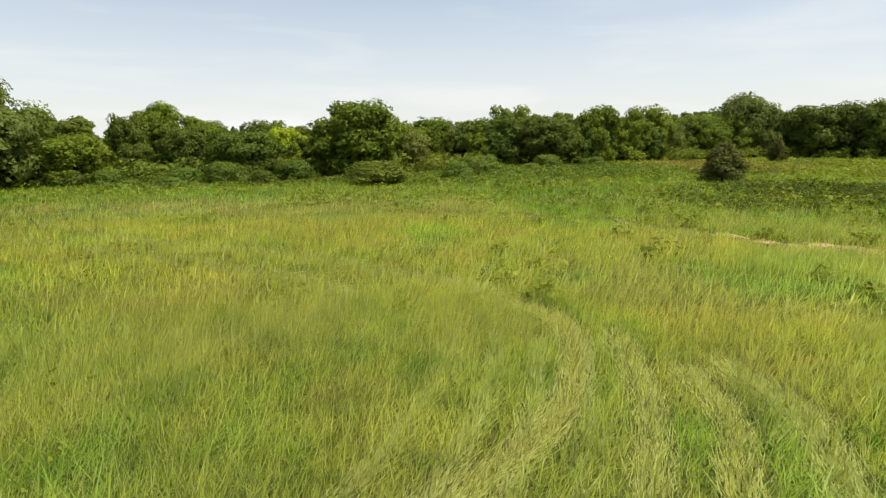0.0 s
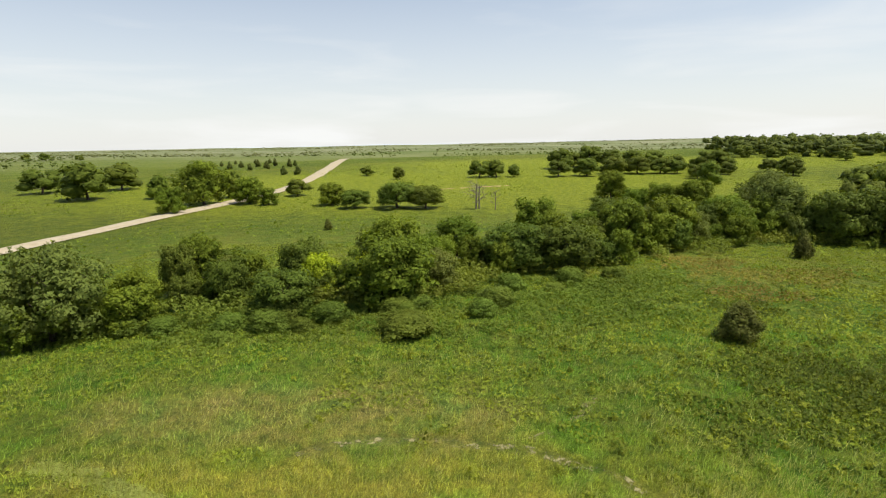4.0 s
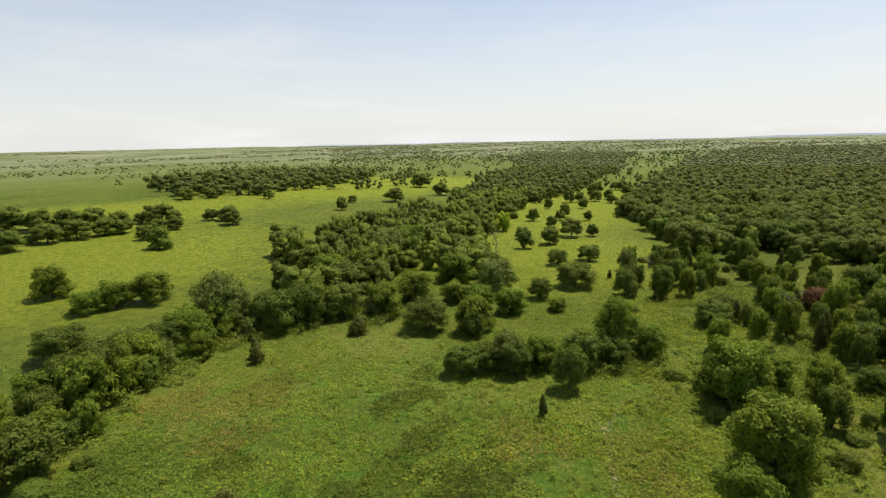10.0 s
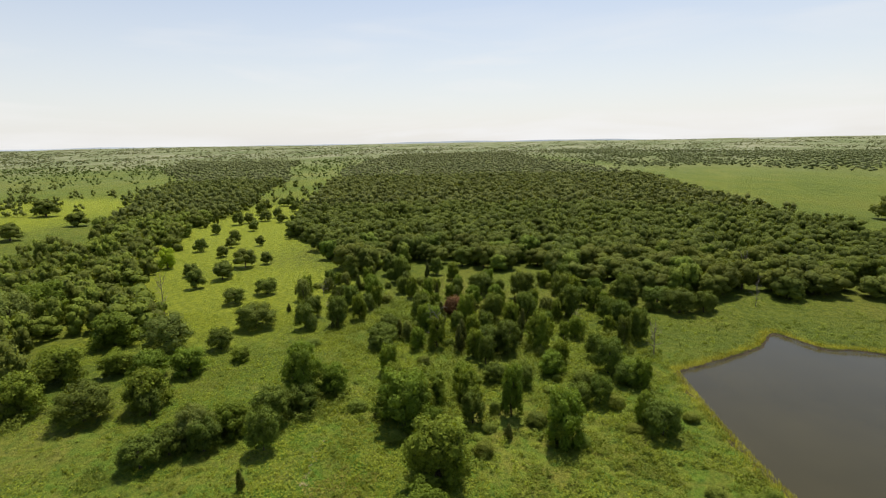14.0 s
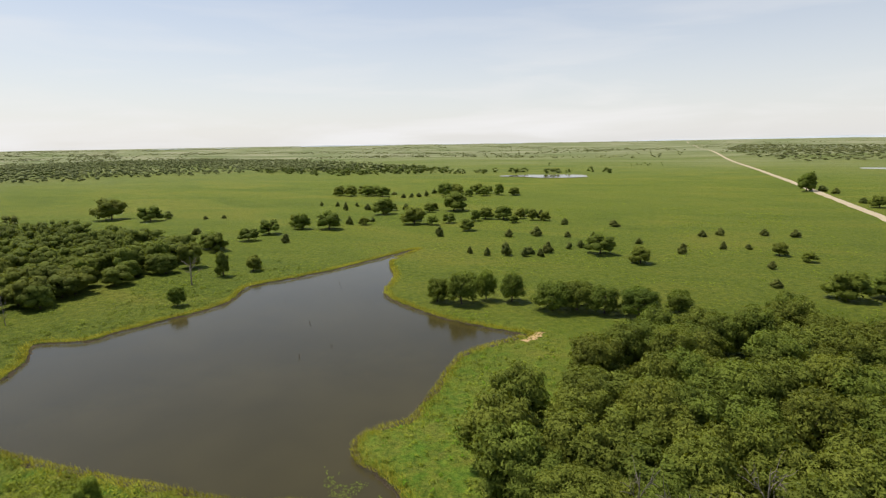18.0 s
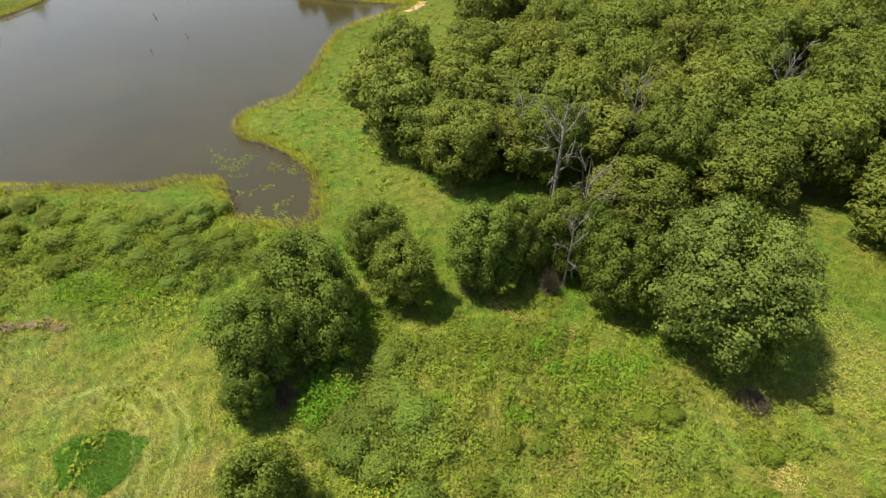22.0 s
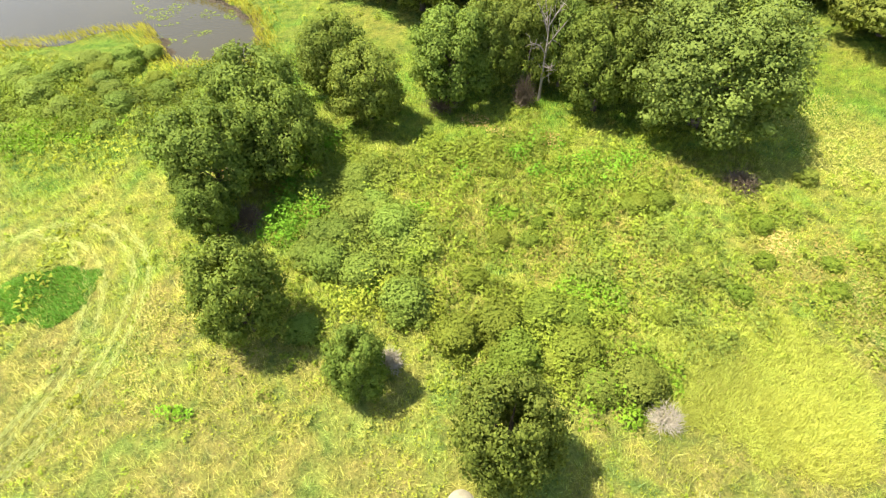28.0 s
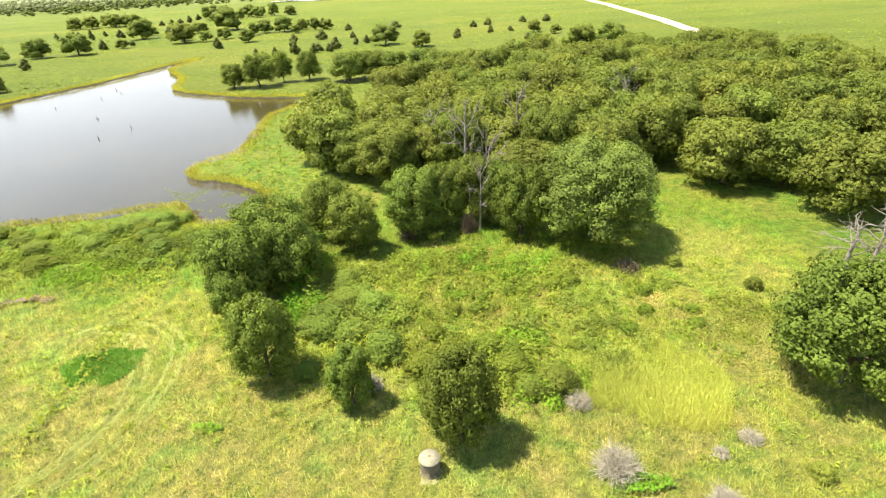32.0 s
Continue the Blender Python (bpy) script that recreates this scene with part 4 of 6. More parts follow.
oak(96.8, -273.4, 10.3, 14.7)
oak(68.1, -212.1, 4.8, 6.8)
oak(83.4, -230.1, 4.6, 6.0)
oak(70.9, -246.9, 5.4, 7.7)
oak(62.3, -248.2, 6.4, 9.1)
oak(54.8, -252.5, 4.8, 5.1)
oak(48.0, -248.7, 5.1, 4.9)
oak(42.4, -248.1, 4.3, 4.9)
oak(11.4, -178.7, 6.3, 9.0)
oak(-1.4, -167.8, 5.0, 7.1)
oak(140.5, -145.0, 6.3, 7.3)
oak(143.7, -165.6, 4.9, 7.0)
oak(110.5, -116.7, 7.0, 4.8)
oak(106.4, -124.4, 4.6, 4.9)
oak(99.6, -90.3, 4.7, 4.3)
oak(118.9, -53.7, 5.2, 4.7)
oak(36.4, -112.3, 7.5, 7.9)
oak(25.9, -117.9, 6.8, 5.9)
oak(42.4, -112.3, 5.6, 5.6)
oak(31.9, -117.1, 7.1, 5.0)
oak(15.7, -113.9, 6.5, 8.9)
oak(10.9, -116.1, 6.3, 8.9)
oak(4.9, -115.6, 5.9, 7.1)
oak(-2.0, -115.8, 6.2, 8.9)
oak(-10.1, -121.1, 4.0, 5.7)
cedar(31.8, -238.5, 2.4, 3.4)
cedar(11.1, -238.8, 2.7, 5.6)
cedar(47.7, -201.7, 3.0, 4.1)
cedar(38.1, -207.4, 3.7, 4.9)
cedar(40.3, -167.7, 4.3, 4.5)
cedar(45.9, -165.5, 2.8, 2.5)
cedar(52.5, -167.1, 2.5, 2.2)
cedar(33.8, -167.6, 3.0, 3.4)
cedar(27.9, -175.7, 3.8, 4.2)
cedar(29.2, -169.2, 2.6, 2.7)
cedar(21.9, -184.1, 2.4, 2.5)
cedar(18.8, -188.1, 2.5, 3.2)
cedar(-0.1, -199.9, 2.2, 2.7)
cedar(-13.9, -187.0, 3.3, 3.8)
cedar(74.8, -195.7, 3.9, 3.9)
cedar(176.7, -171.0, 2.6, 3.1)
cedar(126.6, -166.6, 3.4, 4.0)
cedar(126.7, -213.6, 3.9, 3.7)
cedar(16.6, -210.2, 2.0, 2.4)
cedar(156.8, -260.1, 4.7, 3.2)
cedar(142.5, -343.2, 4.0, 3.8)
oak(81.4, -27.0, 3.9, 4.8)
oak(111.9, -33.5, 4.4, 4.1)
bush(51.1, -33.8, 3.0, 2.4)
bush(101.7, -33.9, 5.0, 2.9)
bush(50.6, -32.2, 2.7, 1.7)
bush(80.2, -19.5, 3.4, 4.4)
bush(53.3, -28.8, 1.2, 2.6)
dead(123.6, -67.5, 6.7, 2.2)
dead(93.9, -34.8, 6.0, 3.2)
dead(111.5, -106.0, 7.6, 6.0)
dead(140.6, -72.4, 9.7, 3.7)
oak(-4.0, -4.0, 6.0, 4.7)
oak(2.2, -7.2, 4.1, 3.2)
oak(8.0, -10.1, 5.9, 4.8)
oak(11.1, -24.9, 6.6, 7.6)
oak(9.0, -21.6, 6.2, 6.2)
oak(12.2, -19.4, 6.4, 6.6)
oak(11.8, -16.4, 4.2, 3.6)
oak(4.3, -27.0, 5.6, 5.4)
oak(7.1, -30.3, 6.0, 5.6)
oak(-1.2, -29.6, 6.6, 6.6)
oak(-11.1, -28.4, 7.0, 6.2)
plant("oak", -17.3, -26.3, 9.2, 12.2, "broad old oak with dense domed crown", "grand")
oak(-26.3, -6.6, 7.6, 9.2)
dead(-35.2, -18.9, 4.2, 5.8)
bush(11.3, -18.5, 2.0, 1.8)
bush(-10.1, -7.3, 1.9, 2.0)
oak(-41.9, -191.4, 4.1, 5.2)
oak(-48.0, -183.8, 3.0, 4.2)
oak(-46.4, -142.9, 6.4, 9.2)
oak(-55.4, -144.7, 6.4, 9.1)
oak(146.2, -148.1, 5.7, 7.8)
oak(-100.8, -423.8, 12.2, 12.0)
oak(-113.4, -336.3, 6.1, 8.6)
oak(-10.4, -127.2, 3.6, 5.2)
cedar(-22.2, -221.3, 2.5, 3.5)
cedar(-29.0, -226.8, 2.9, 4.0)
cedar(-44.2, -230.7, 2.5, 4.0)
cedar(-54.2, -229.6, 2.8, 4.4)
cedar(-26.9, -198.2, 2.6, 2.4)
cedar(-34.4, -199.7, 1.9, 2.8)
cedar(-36.4, -171.1, 2.2, 3.0)
cedar(-33.5, -149.6, 2.1, 3.2)
cedar(-109.5, -422.6, 4.1, 7.1)
cedar(-113.6, -408.8, 3.8, 5.4)
cedar(-112.5, -356.3, 3.2, 5.3)
cedar(237.7, -212.4, 3.0, 4.6)
cedar(26.0, -207.5, 2.2, 2.7)
cedar(33.4, -172.3, 2.4, 3.8)
cedar(177.8, -173.5, 2.5, 3.2)
cedar(209.7, -210.2, 1.8, 2.8)
cedar(202.5, -215.2, 1.8, 2.8)
elm(-4.0, -65.1, 5.6, 7.1)
cedar(-110.6, 243.0, 3.7, 3.1)
cedar(-111.4, 257.3, 3.2, 2.7)
cedar(-98.7, 236.6, 3.1, 3.0)
cedar(-103.6, 258.9, 3.5, 2.8)
cedar(-93.4, 243.3, 3.6, 3.6)
cedar(-95.5, 259.8, 3.7, 2.8)
cedar(-74.2, 211.0, 3.6, 3.1)
cedar(-85.1, 250.0, 3.9, 2.7)
cedar(-67.8, 209.2, 3.7, 3.6)
cedar(-131.0, 278.1, 2.6, 2.4)
cedar(-198.4, 447.2, 4.2, 3.8)
cedar(-129.3, 265.0, 2.2, 2.3)
cedar(-116.1, 286.6, 2.7, 2.4)
cedar(-109.8, 290.5, 2.7, 2.5)
cedar(-84.0, 255.2, 2.9, 2.2)
oak(-677.9, 791.4, 11.2, 16.0)
oak(-657.0, 804.6, 11.2, 16.0)
oak(-575.9, 769.4, 8.2, 11.7)
oak(-3.9, -31.6, 6.4, 5.6)
oak(-6.8, -32.0, 6.8, 5.8)
oak(-9.0, -31.5, 6.4, 5.2)
oak(213.9, -345.5, 5.8, 8.2)
oak(206.6, -350.5, 5.8, 8.3)
oak(191.3, -343.9, 6.8, 9.7)
oak(182.6, -344.4, 6.2, 8.8)
oak(176.7, -348.6, 5.1, 7.3)
oak(130.7, -349.7, 8.6, 10.2)
oak(124.4, -357.6, 6.4, 8.0)
oak(113.4, -349.9, 4.9, 6.2)
oak(104.5, -355.5, 6.1, 8.6)
oak(84.7, -360.7, 5.2, 7.0)
oak(130.7, -266.2, 3.9, 5.6)
oak(107.6, -264.6, 4.8, 6.0)
oak(73.3, -239.4, 5.0, 5.3)
oak(55.2, -238.3, 3.6, 5.2)
oak(55.7, -262.2, 3.7, 5.1)
oak(148.5, -203.6, 5.3, 7.5)
oak(102.0, -232.0, 5.2, 7.5)
oak(88.7, -222.5, 4.3, 5.1)
cedar(169.9, -348.4, 2.1, 4.8)
cedar(153.8, -329.9, 2.8, 3.8)
cedar(149.4, -334.1, 2.9, 3.8)
cedar(146.4, -338.5, 2.8, 4.6)
cedar(144.6, -363.1, 3.5, 4.1)
cedar(107.5, -323.8, 2.3, 3.6)
cedar(145.0, -263.9, 3.7, 4.4)
cedar(124.7, -271.6, 3.4, 4.4)
cedar(44.8, -251.0, 4.7, 4.3)
cedar(120.0, -223.9, 2.2, 2.6)
cedar(171.9, -275.8, 2.9, 2.7)
cedar(159.7, -277.3, 2.6, 2.6)
cedar(182.4, -274.5, 2.9, 2.7)
cedar(32.5, -244.7, 2.1, 3.1)
willow(-33.0, 38.5, 9.2, 10.0, "tall pale grey-green willow at the creek")
plant("lime", 160.5, 97.9, 7.0, 6.0)
plant("redbush", 117.5, 3.0, 4.6, 7.0)
plant("dead", 1.3, 116.3, 6.5, 6.5, "spreading bleached dead tree beside the gully", "mid")
plant("redbush", 4.1, -82.3, 6.6, 3.0, "small rust-red withered tree at the edge of the wood")


def in_shape(shape, x, y):
    inside = np.zeros(np.shape(x), bool)
    for (ax, ay), (bx, by) in zip(shape, shape[1:] + shape[:1]):
        inside ^= ((ay > y) != (by > y)) & (x < (bx - ax) * (y - ay) / (by - ay if by != ay else 1e-9) + ax)
    return inside


def sprinkle(shape, gap, gen):
    """Jittered places inside an outline, about gap metres apart."""
    s = np.array(shape, float)
    gx, gy = np.meshgrid(np.arange(s[:, 0].min(), s[:, 0].max(), gap), np.arange(s[:, 1].min(), s[:, 1].max(), gap))
    gx = gx + (np.arange(gx.shape[0]) % 2)[:, None] * gap / 2 + gen.uniform(-0.52, 0.52, gx.shape) * gap
    gy = gy + gen.uniform(-0.52, 0.52, gy.shape) * gap
    keep = in_shape(shape, gx, gy)
    return np.stack([gx[keep], gy[keep]], 1)


# the thicket of trees that follows the creek
CREEK = [(-44, 43), (-36, 44), (-22, 46), (-12, 49.5), (-3, 55), (4, 60), (16, 66), (30, 72), (44, 77), (56, 75), (66, 68)]
for px, py in smooth_line(CREEK, 2.6):
    px, py = px + rng.normal() * 1.2 - 1.0, py + rng.normal() * 2.4 + 1.6
    k = str(rng.choice(["elm", "willow", "oak", "lime"], p=[0.56, 0.22, 0.18, 0.04]))
    w = rng.uniform(3.2, 5.2)
    plant(k, px, py, w * rng.uniform(0.95, 1.3), w, "fresh green tree in the creek thicket" if k != "willow" else "")
for px, py in smooth_line(CREEK[2:], 3.4):
    px, py = px + rng.normal() * 1.6 - 2.4, py + rng.normal() * 1.8 + 6.0
    k = str(rng.choice(["elm", "willow", "oak"], p=[0.55, 0.2, 0.25]))
    w = rng.uniform(4.0, 6.4)
    plant(k, px, py, w * rng.uniform(0.9, 1.25), w, "fresh green tree in the creek thicket" if k == "elm" else "")
for px, py in smooth_line([(-34, 39.5), (-20, 40.5), (-8, 43.5), (2, 48), (9, 52.5), (16, 58)], 2.2):
    w = rng.uniform(2.0, 4.0)
    plant("briar", px + rng.normal() * 1.4, py + rng.normal() * 1.3, w * rng.uniform(0.45, 0.75), w, "grey-green shrub in front of the creek trees")
SOUTH_WOOD = [(16, -56), (9, -45), (3, -38), (-8, -36), (-18, -35), (-27, -36), (-34, -31), (-42, -26), (-60, -30), (-78, -60),
              (-78, -104), (-55, -112), (-25, -112), (-8, -103), (1, -88), (8, -70)]
for px, py in sprinkle(SOUTH_WOOD, 5.8, np.random.default_rng(3)):
    plant("postoak", px, py, rng.uniform(6.0, 8.8), rng.uniform(7.0, 9.8), "dark green oak standing close in the wood",
          "near" if math.hypot(px, py) < 48 else "mid")


def wood(name, places, size, tall, mat, label, kinds=("oak", "elm"), spread_to=0.25, detail="wood"):
    """Closed woodland, too many trees to count, joined into one piece."""
    stock = [crown_arrays(k, detail, 300 + i) for i, k in enumerate(kinds * 3)]
    gen = np.random.default_rng(len(places))
    vs, ts, qs, ns, n = [], [], [], [], 0
    pick = gen.integers(0, len(stock), len(places))
    z0 = height(places[:, 0], places[:, 1])
    for i, (x, y) in enumerate(places):
        v, t, q, _, m = stock[pick[i]]
        k = gen.uniform(1 - spread_to, 1 + spread_to)
        a = gen.uniform(0, 6.283)
        ca, sa = math.cos(a), math.sin(a)
        w, h = size[i] * k, tall[i] * gen.uniform(0.78, 1.25)
        vs.append(np.stack([(v[:, 0] * ca - v[:, 1] * sa) * w + x, (v[:, 0] * sa + v[:, 1] * ca) * w + y, v[:, 2] * h + z0[i] - 0.1 * h], 1))
        ns.append(np.stack([m[:, 0] * ca - m[:, 1] * sa, m[:, 0] * sa + m[:, 1] * ca, m[:, 2]], 1))
        ts.append(t + n)
        qs.append(q + n)
        n += len(v)
    me = mesh_of(name, np.concatenate(vs), np.concatenate(ts), np.concatenate(qs), mat, normals=np.concatenate(ns))
    return tagged(new(name, me), label, "woods", kind="stuff")


BRUSH = [(96, 30), (92, 6), (98, -16), (108, -40), (124, -46), (142, -34), (150, -14), (156, 6), (158, 28), (146, 42), (128, 46), (112, 40)]
for px, py in sprinkle(BRUSH, 4.7, np.random.default_rng(8)):
    if noise.fractal(Vector((px / 14, py / 14, 3.1)), 1.0, 2.0, 3) < -0.10:
        continue
    k = str(rng.choice(["elm", "oak", "bush", "cedar", "willow", "dead"], p=[0.32, 0.34, 0.12, 0.10, 0.08, 0.04]))
    if k == "bush":
        plant(k, px, py, rng.uniform(1.6, 2.6), rng.uniform(2, 4))
    elif k == "cedar":
        plant(k, px, py, rng.uniform(3.0, 5.6), rng.uniform(1.6, 2.8), "slim dark cedar among the trees of the bank")
    else:
        w = rng.uniform(2.4, 5.0)
        plant(k, px, py, w * rng.uniform(1.05, 1.55), w, {"elm": "slim fresh green tree among brush", "oak": "slim dark green oak among brush"}.get(k, ""))
# single trees strung along the glade between the woods
GLADE = [(122, 54), (150, 60), (190, 76), (225, 88), (350, 112), (350, 134), (232, 118), (160, 96), (132, 76)]
for px, py in sprinkle(GLADE, 10.5, np.random.default_rng(15)):
    if rng.uniform() < 0.55:
        w = rng.uniform(3.6, 7.0)
        plant("oak", px, py, w * rng.uniform(0.8, 1.1), w, "dark rounded oak standing alone in the glade")
BANK = [(58, 6), (62, -18), (70, -31), (92, -30), (106, -36), (98, -16), (92, 6), (80, 18)]
for px, py in sprinkle(BANK, 6.2, np.random.default_rng(12)):
    k = rng.choice(["elm", "oak", "bush"], p=[0.3, 0.2, 0.5])
    plant(str(k), px, py, *(rng.uniform(3.2, 5.8), rng.uniform(2.6, 4.4)) if k != "bush" else (rng.uniform(1.0, 2.0), rng.uniform(1.8, 3.4)))
EAST_WOOD = [(164, 44), (158, 34), (168, 16), (158, 2), (153, -12), (148, -24), (140, -38), (126, -50), (124, -64), (130, -84), (129, -97), (123, -107), (121, -117), (135, -133),
             (165, -148), (205, -152), (272, -155), (307, -153), (420, -153), (560, -165), (800, -150), (1250, -60), (1300, 190),
             (780, 190), (330, 104), (222, 82), (190, 66)]
VALLEY_WOOD = [(62, 80), (74, 72), (90, 62), (110, 70), (128, 86), (150, 96), (180, 110), (230, 124), (300, 134), (453, 182), (576, 200), (700, 250), (1000, 330), (1100, 620), (700, 420), (556, 320), (354, 226),
               (200, 156), (146, 146), (117, 143), (96, 135), (74, 112), (56, 96)]
NORTH_WOOD = [(120, 262), (190, 250), (290, 300), (380, 420), (330, 470), (220, 400), (140, 330)]
gen = np.random.default_rng(11)


def thinned(shape, gap, low, high):
    p = sprinkle(shape, gap, gen)
    r = np.hypot(p[:, 0], p[:, 1])
    return p[(r >= low) & (r < high)]


SOUTHEAST_WOOD = [(742, -205), (686, -300), (560, -365), (517, -465), (475, -565), (352, -600), (296, -640), (330, -720), (490, -840), (700, -1000),
                  (1150, -1150), (1500, -700), (1500, -180), (900, -165)]


def rim_distance(shape, x, y):
    """Metres to the nearest stretch of an outline."""
    best = np.full(np.shape(x), 1e9)
    for (ax, ay), (bx, by) in zip(shape, shape[1:] + shape[:1]):
        dx, dy = bx - ax, by - ay
        t = np.clip(((x - ax) * dx + (y - ay) * dy) / (dx * dx + dy * dy), 0, 1)
        best = np.minimum(best, np.hypot(x - ax - t * dx, y - ay - t * dy))
    return best


def loosened(shape, p, depth):
    """Drops trees at random towards the rim, in clusters, so that the wood frays out."""
    frac = np.array([noise.fractal(Vector((x / 16, y / 16, 0.7)), 1.0, 2.0, 3) for x, y in p])
    inner = np.clip(rim_distance(shape, p[:, 0], p[:, 1]) / depth, 0, 1)
    return p[frac + gen.uniform(-0.12, 0.12, len(p)) > -0.04 - 0.55 * inner]


for name, shape, gap, label, kinds in (("oak_woodland", EAST_WOOD, 6.1, "dense dark green oak woodland on low hills", ("oak", "oak")),
                                       ("valley_woodland", VALLEY_WOOD, 5.9, "mixed green woodland along the creek valley", ("elm", "oak")),
                                       ("ridge_woodland", NORTH_WOOD, 9.0, "dark strip of woodland on the rise", ("oak", "elm"))):
    p = loosened(shape, thinned(shape, gap, 0, 300), 18 if name == "oak_woodland" else 26)
    close = (np.hypot(p[:, 0], p[:, 1]) < 186) & (name == "oak_woodland")
    for x, y in p[close]:
        plant(str(rng.choice(["postoak", "postoak", "postoak", "elm"])), x, y, rng.uniform(4.8, 8.2), gap * rng.uniform(0.95, 1.5), "dark oak at the open edge of the woodland", "edge")
    p = p[~close]
    fresh = (gen.uniform(0, 1, len(p)) < 0.55) & (name == "valley_woodland")
    for group, mat in ((p[fresh], VALE_LEAF), (p[~fresh], WOOD_LEAF)):
        if len(group):
            wood(name, group, np.full(len(group), 1.26 * gap), np.full(len(group), 7.8), mat, label, kinds, 0.5)
    p = thinned(shape, gap * 1.12, 300, 560)
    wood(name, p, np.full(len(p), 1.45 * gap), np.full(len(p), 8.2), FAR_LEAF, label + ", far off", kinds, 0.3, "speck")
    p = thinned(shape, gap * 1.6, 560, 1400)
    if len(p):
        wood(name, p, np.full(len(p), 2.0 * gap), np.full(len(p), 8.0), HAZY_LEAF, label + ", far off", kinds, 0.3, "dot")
p = loosened(SOUTHEAST_WOOD, thinned(SOUTHEAST_WOOD, 11.5, 0, 1700), 60)
patch = np.array([noise.fractal(Vector((x / 150, y / 60, 0.9)), 1.0, 2.0, 3) for x, y in p])
p = p[patch > -0.28]
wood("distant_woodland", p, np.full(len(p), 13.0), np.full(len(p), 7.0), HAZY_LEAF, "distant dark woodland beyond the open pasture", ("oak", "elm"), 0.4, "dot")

# tree lines and far woods on the southern pasture
STRIP = [(346, -522), (224, -592), (240, -660), (330, -730), (420, -700), (480, -570)]
p = sprinkle(STRIP, 15, gen)
line = np.stack([np.linspace(222, 20, 34), np.linspace(-604, -628, 34)], 1) + gen.normal(size=(34, 2)) * (4, 14)
p = np.concatenate([p[gen.uniform(0, 1, len(p)) < 0.72], line[[0, 1, 2, 4, 5, 8, 9, 12, 13, 14, 19, 20, 24, 27, 28, 31]]])
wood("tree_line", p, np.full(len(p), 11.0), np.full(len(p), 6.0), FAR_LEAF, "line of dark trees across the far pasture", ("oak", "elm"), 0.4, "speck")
FAR_SOUTH = [(-165, -1120), (-215, -900), (-427, -973), (-700, -1300), (-760, -1714), (-300, -2227), (-190, -1700)]
p = sprinkle(FAR_SOUTH, 24, gen)
wood("distant_woodland", p, np.full(len(p), 24.0), np.full(len(p), 6.5), HAZY_LEAF, "distant dark woodland beyond the road", ("oak", "elm"), 0.4, "dot")

# far-off groves and scattered trees out to the horizon
p = gen.uniform(-3900, 3900, (150000, 2)) * gen.uniform(0.2, 1.0, (150000, 1))
r = np.hypot(p[:, 0], p[:, 1])
turn = np.degrees(np.arctan2(p[:, 1], p[:, 0]))
patch = np.array([noise.fractal(Vector((x / 420, y / 170, 0.3)), 1.0, 2.0, 4) for x, y in p[:, :2]])
lean = np.where((turn > -38) & (turn < 50), np.where(r < 620, 0.15, 0.42), np.where((turn <= -38) & (turn > -125), np.where(r < 1100, -0.9, -0.16), np.where((turn > 50) & (r < 700), -0.3, -0.06)))
keep = (r > 330) & (patch + lean + gen.uniform(-0.05, 0.05, len(p)) > 0.10)
keep &= ~in_shape(EAST_WOOD, p[:, 0], p[:, 1]) & ~in_shape(SOUTHEAST_WOOD, p[:, 0], p[:, 1]) & ~in_shape(VALLEY_WOOD, p[:, 0], p[:, 1]) & (np.abs(p[:, 0] + 105) > 30)
keep &= (turn > -20) | (turn < -38) | (r > 1200)
p = p[keep][:13000]
r = np.hypot(p[:, 0], p[:, 1])
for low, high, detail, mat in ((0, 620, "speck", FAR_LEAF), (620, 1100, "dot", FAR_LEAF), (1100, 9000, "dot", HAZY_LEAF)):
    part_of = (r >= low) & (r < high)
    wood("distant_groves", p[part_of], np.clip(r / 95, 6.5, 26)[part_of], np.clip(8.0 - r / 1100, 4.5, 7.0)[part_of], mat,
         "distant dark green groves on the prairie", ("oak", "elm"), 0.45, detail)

# ridge ring added at the horizon, its blue-grey colour standing in for haze
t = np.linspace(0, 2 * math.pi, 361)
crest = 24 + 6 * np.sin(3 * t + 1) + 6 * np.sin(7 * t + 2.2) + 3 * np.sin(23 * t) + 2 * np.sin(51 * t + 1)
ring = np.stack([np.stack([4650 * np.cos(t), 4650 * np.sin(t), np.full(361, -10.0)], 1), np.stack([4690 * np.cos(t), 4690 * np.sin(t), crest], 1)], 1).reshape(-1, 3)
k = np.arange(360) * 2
tagged(new("backdrop", mesh_of("backdrop", ring, None, np.stack([k, k + 1, k + 3, k + 2], 1), HAZE_RIDGE, True)), "low ridge added along the horizon, coloured blue-grey as haze", "hills", kind="structure")


# ---- growth on the ground ----
TABLE = np.random.default_rng(5).uniform(0, 1, (256, 256))


def drift(x, y, scale, octaves=3, shift=0):
    """Soft random field between 0 and 1 over the plan."""
    out, total = np.zeros(np.shape(x)), 0.0
    for o in range(octaves):
        u, v = x / scale * 2 ** o + 17.3 * o + shift, y / scale * 2 ** o + 5.1 * o + shift * 1.7
        i, j = np.floor(u).astype(int), np.floor(v).astype(int)
        f, g = u - i, v - j
        f, g = f * f * (3 - 2 * f), g * g * (3 - 2 * g)
        t = TABLE
        s = ((t[i % 256, j % 256] * (1 - f) + t[(i + 1) % 256, j % 256] * f) * (1 - g)
             + (t[i % 256, (j + 1) % 256] * (1 - f) + t[(i + 1) % 256, (j + 1) % 256] * f) * g)
        out, total = out + s / 2 ** o, total + 0.5 ** o
    return out / total


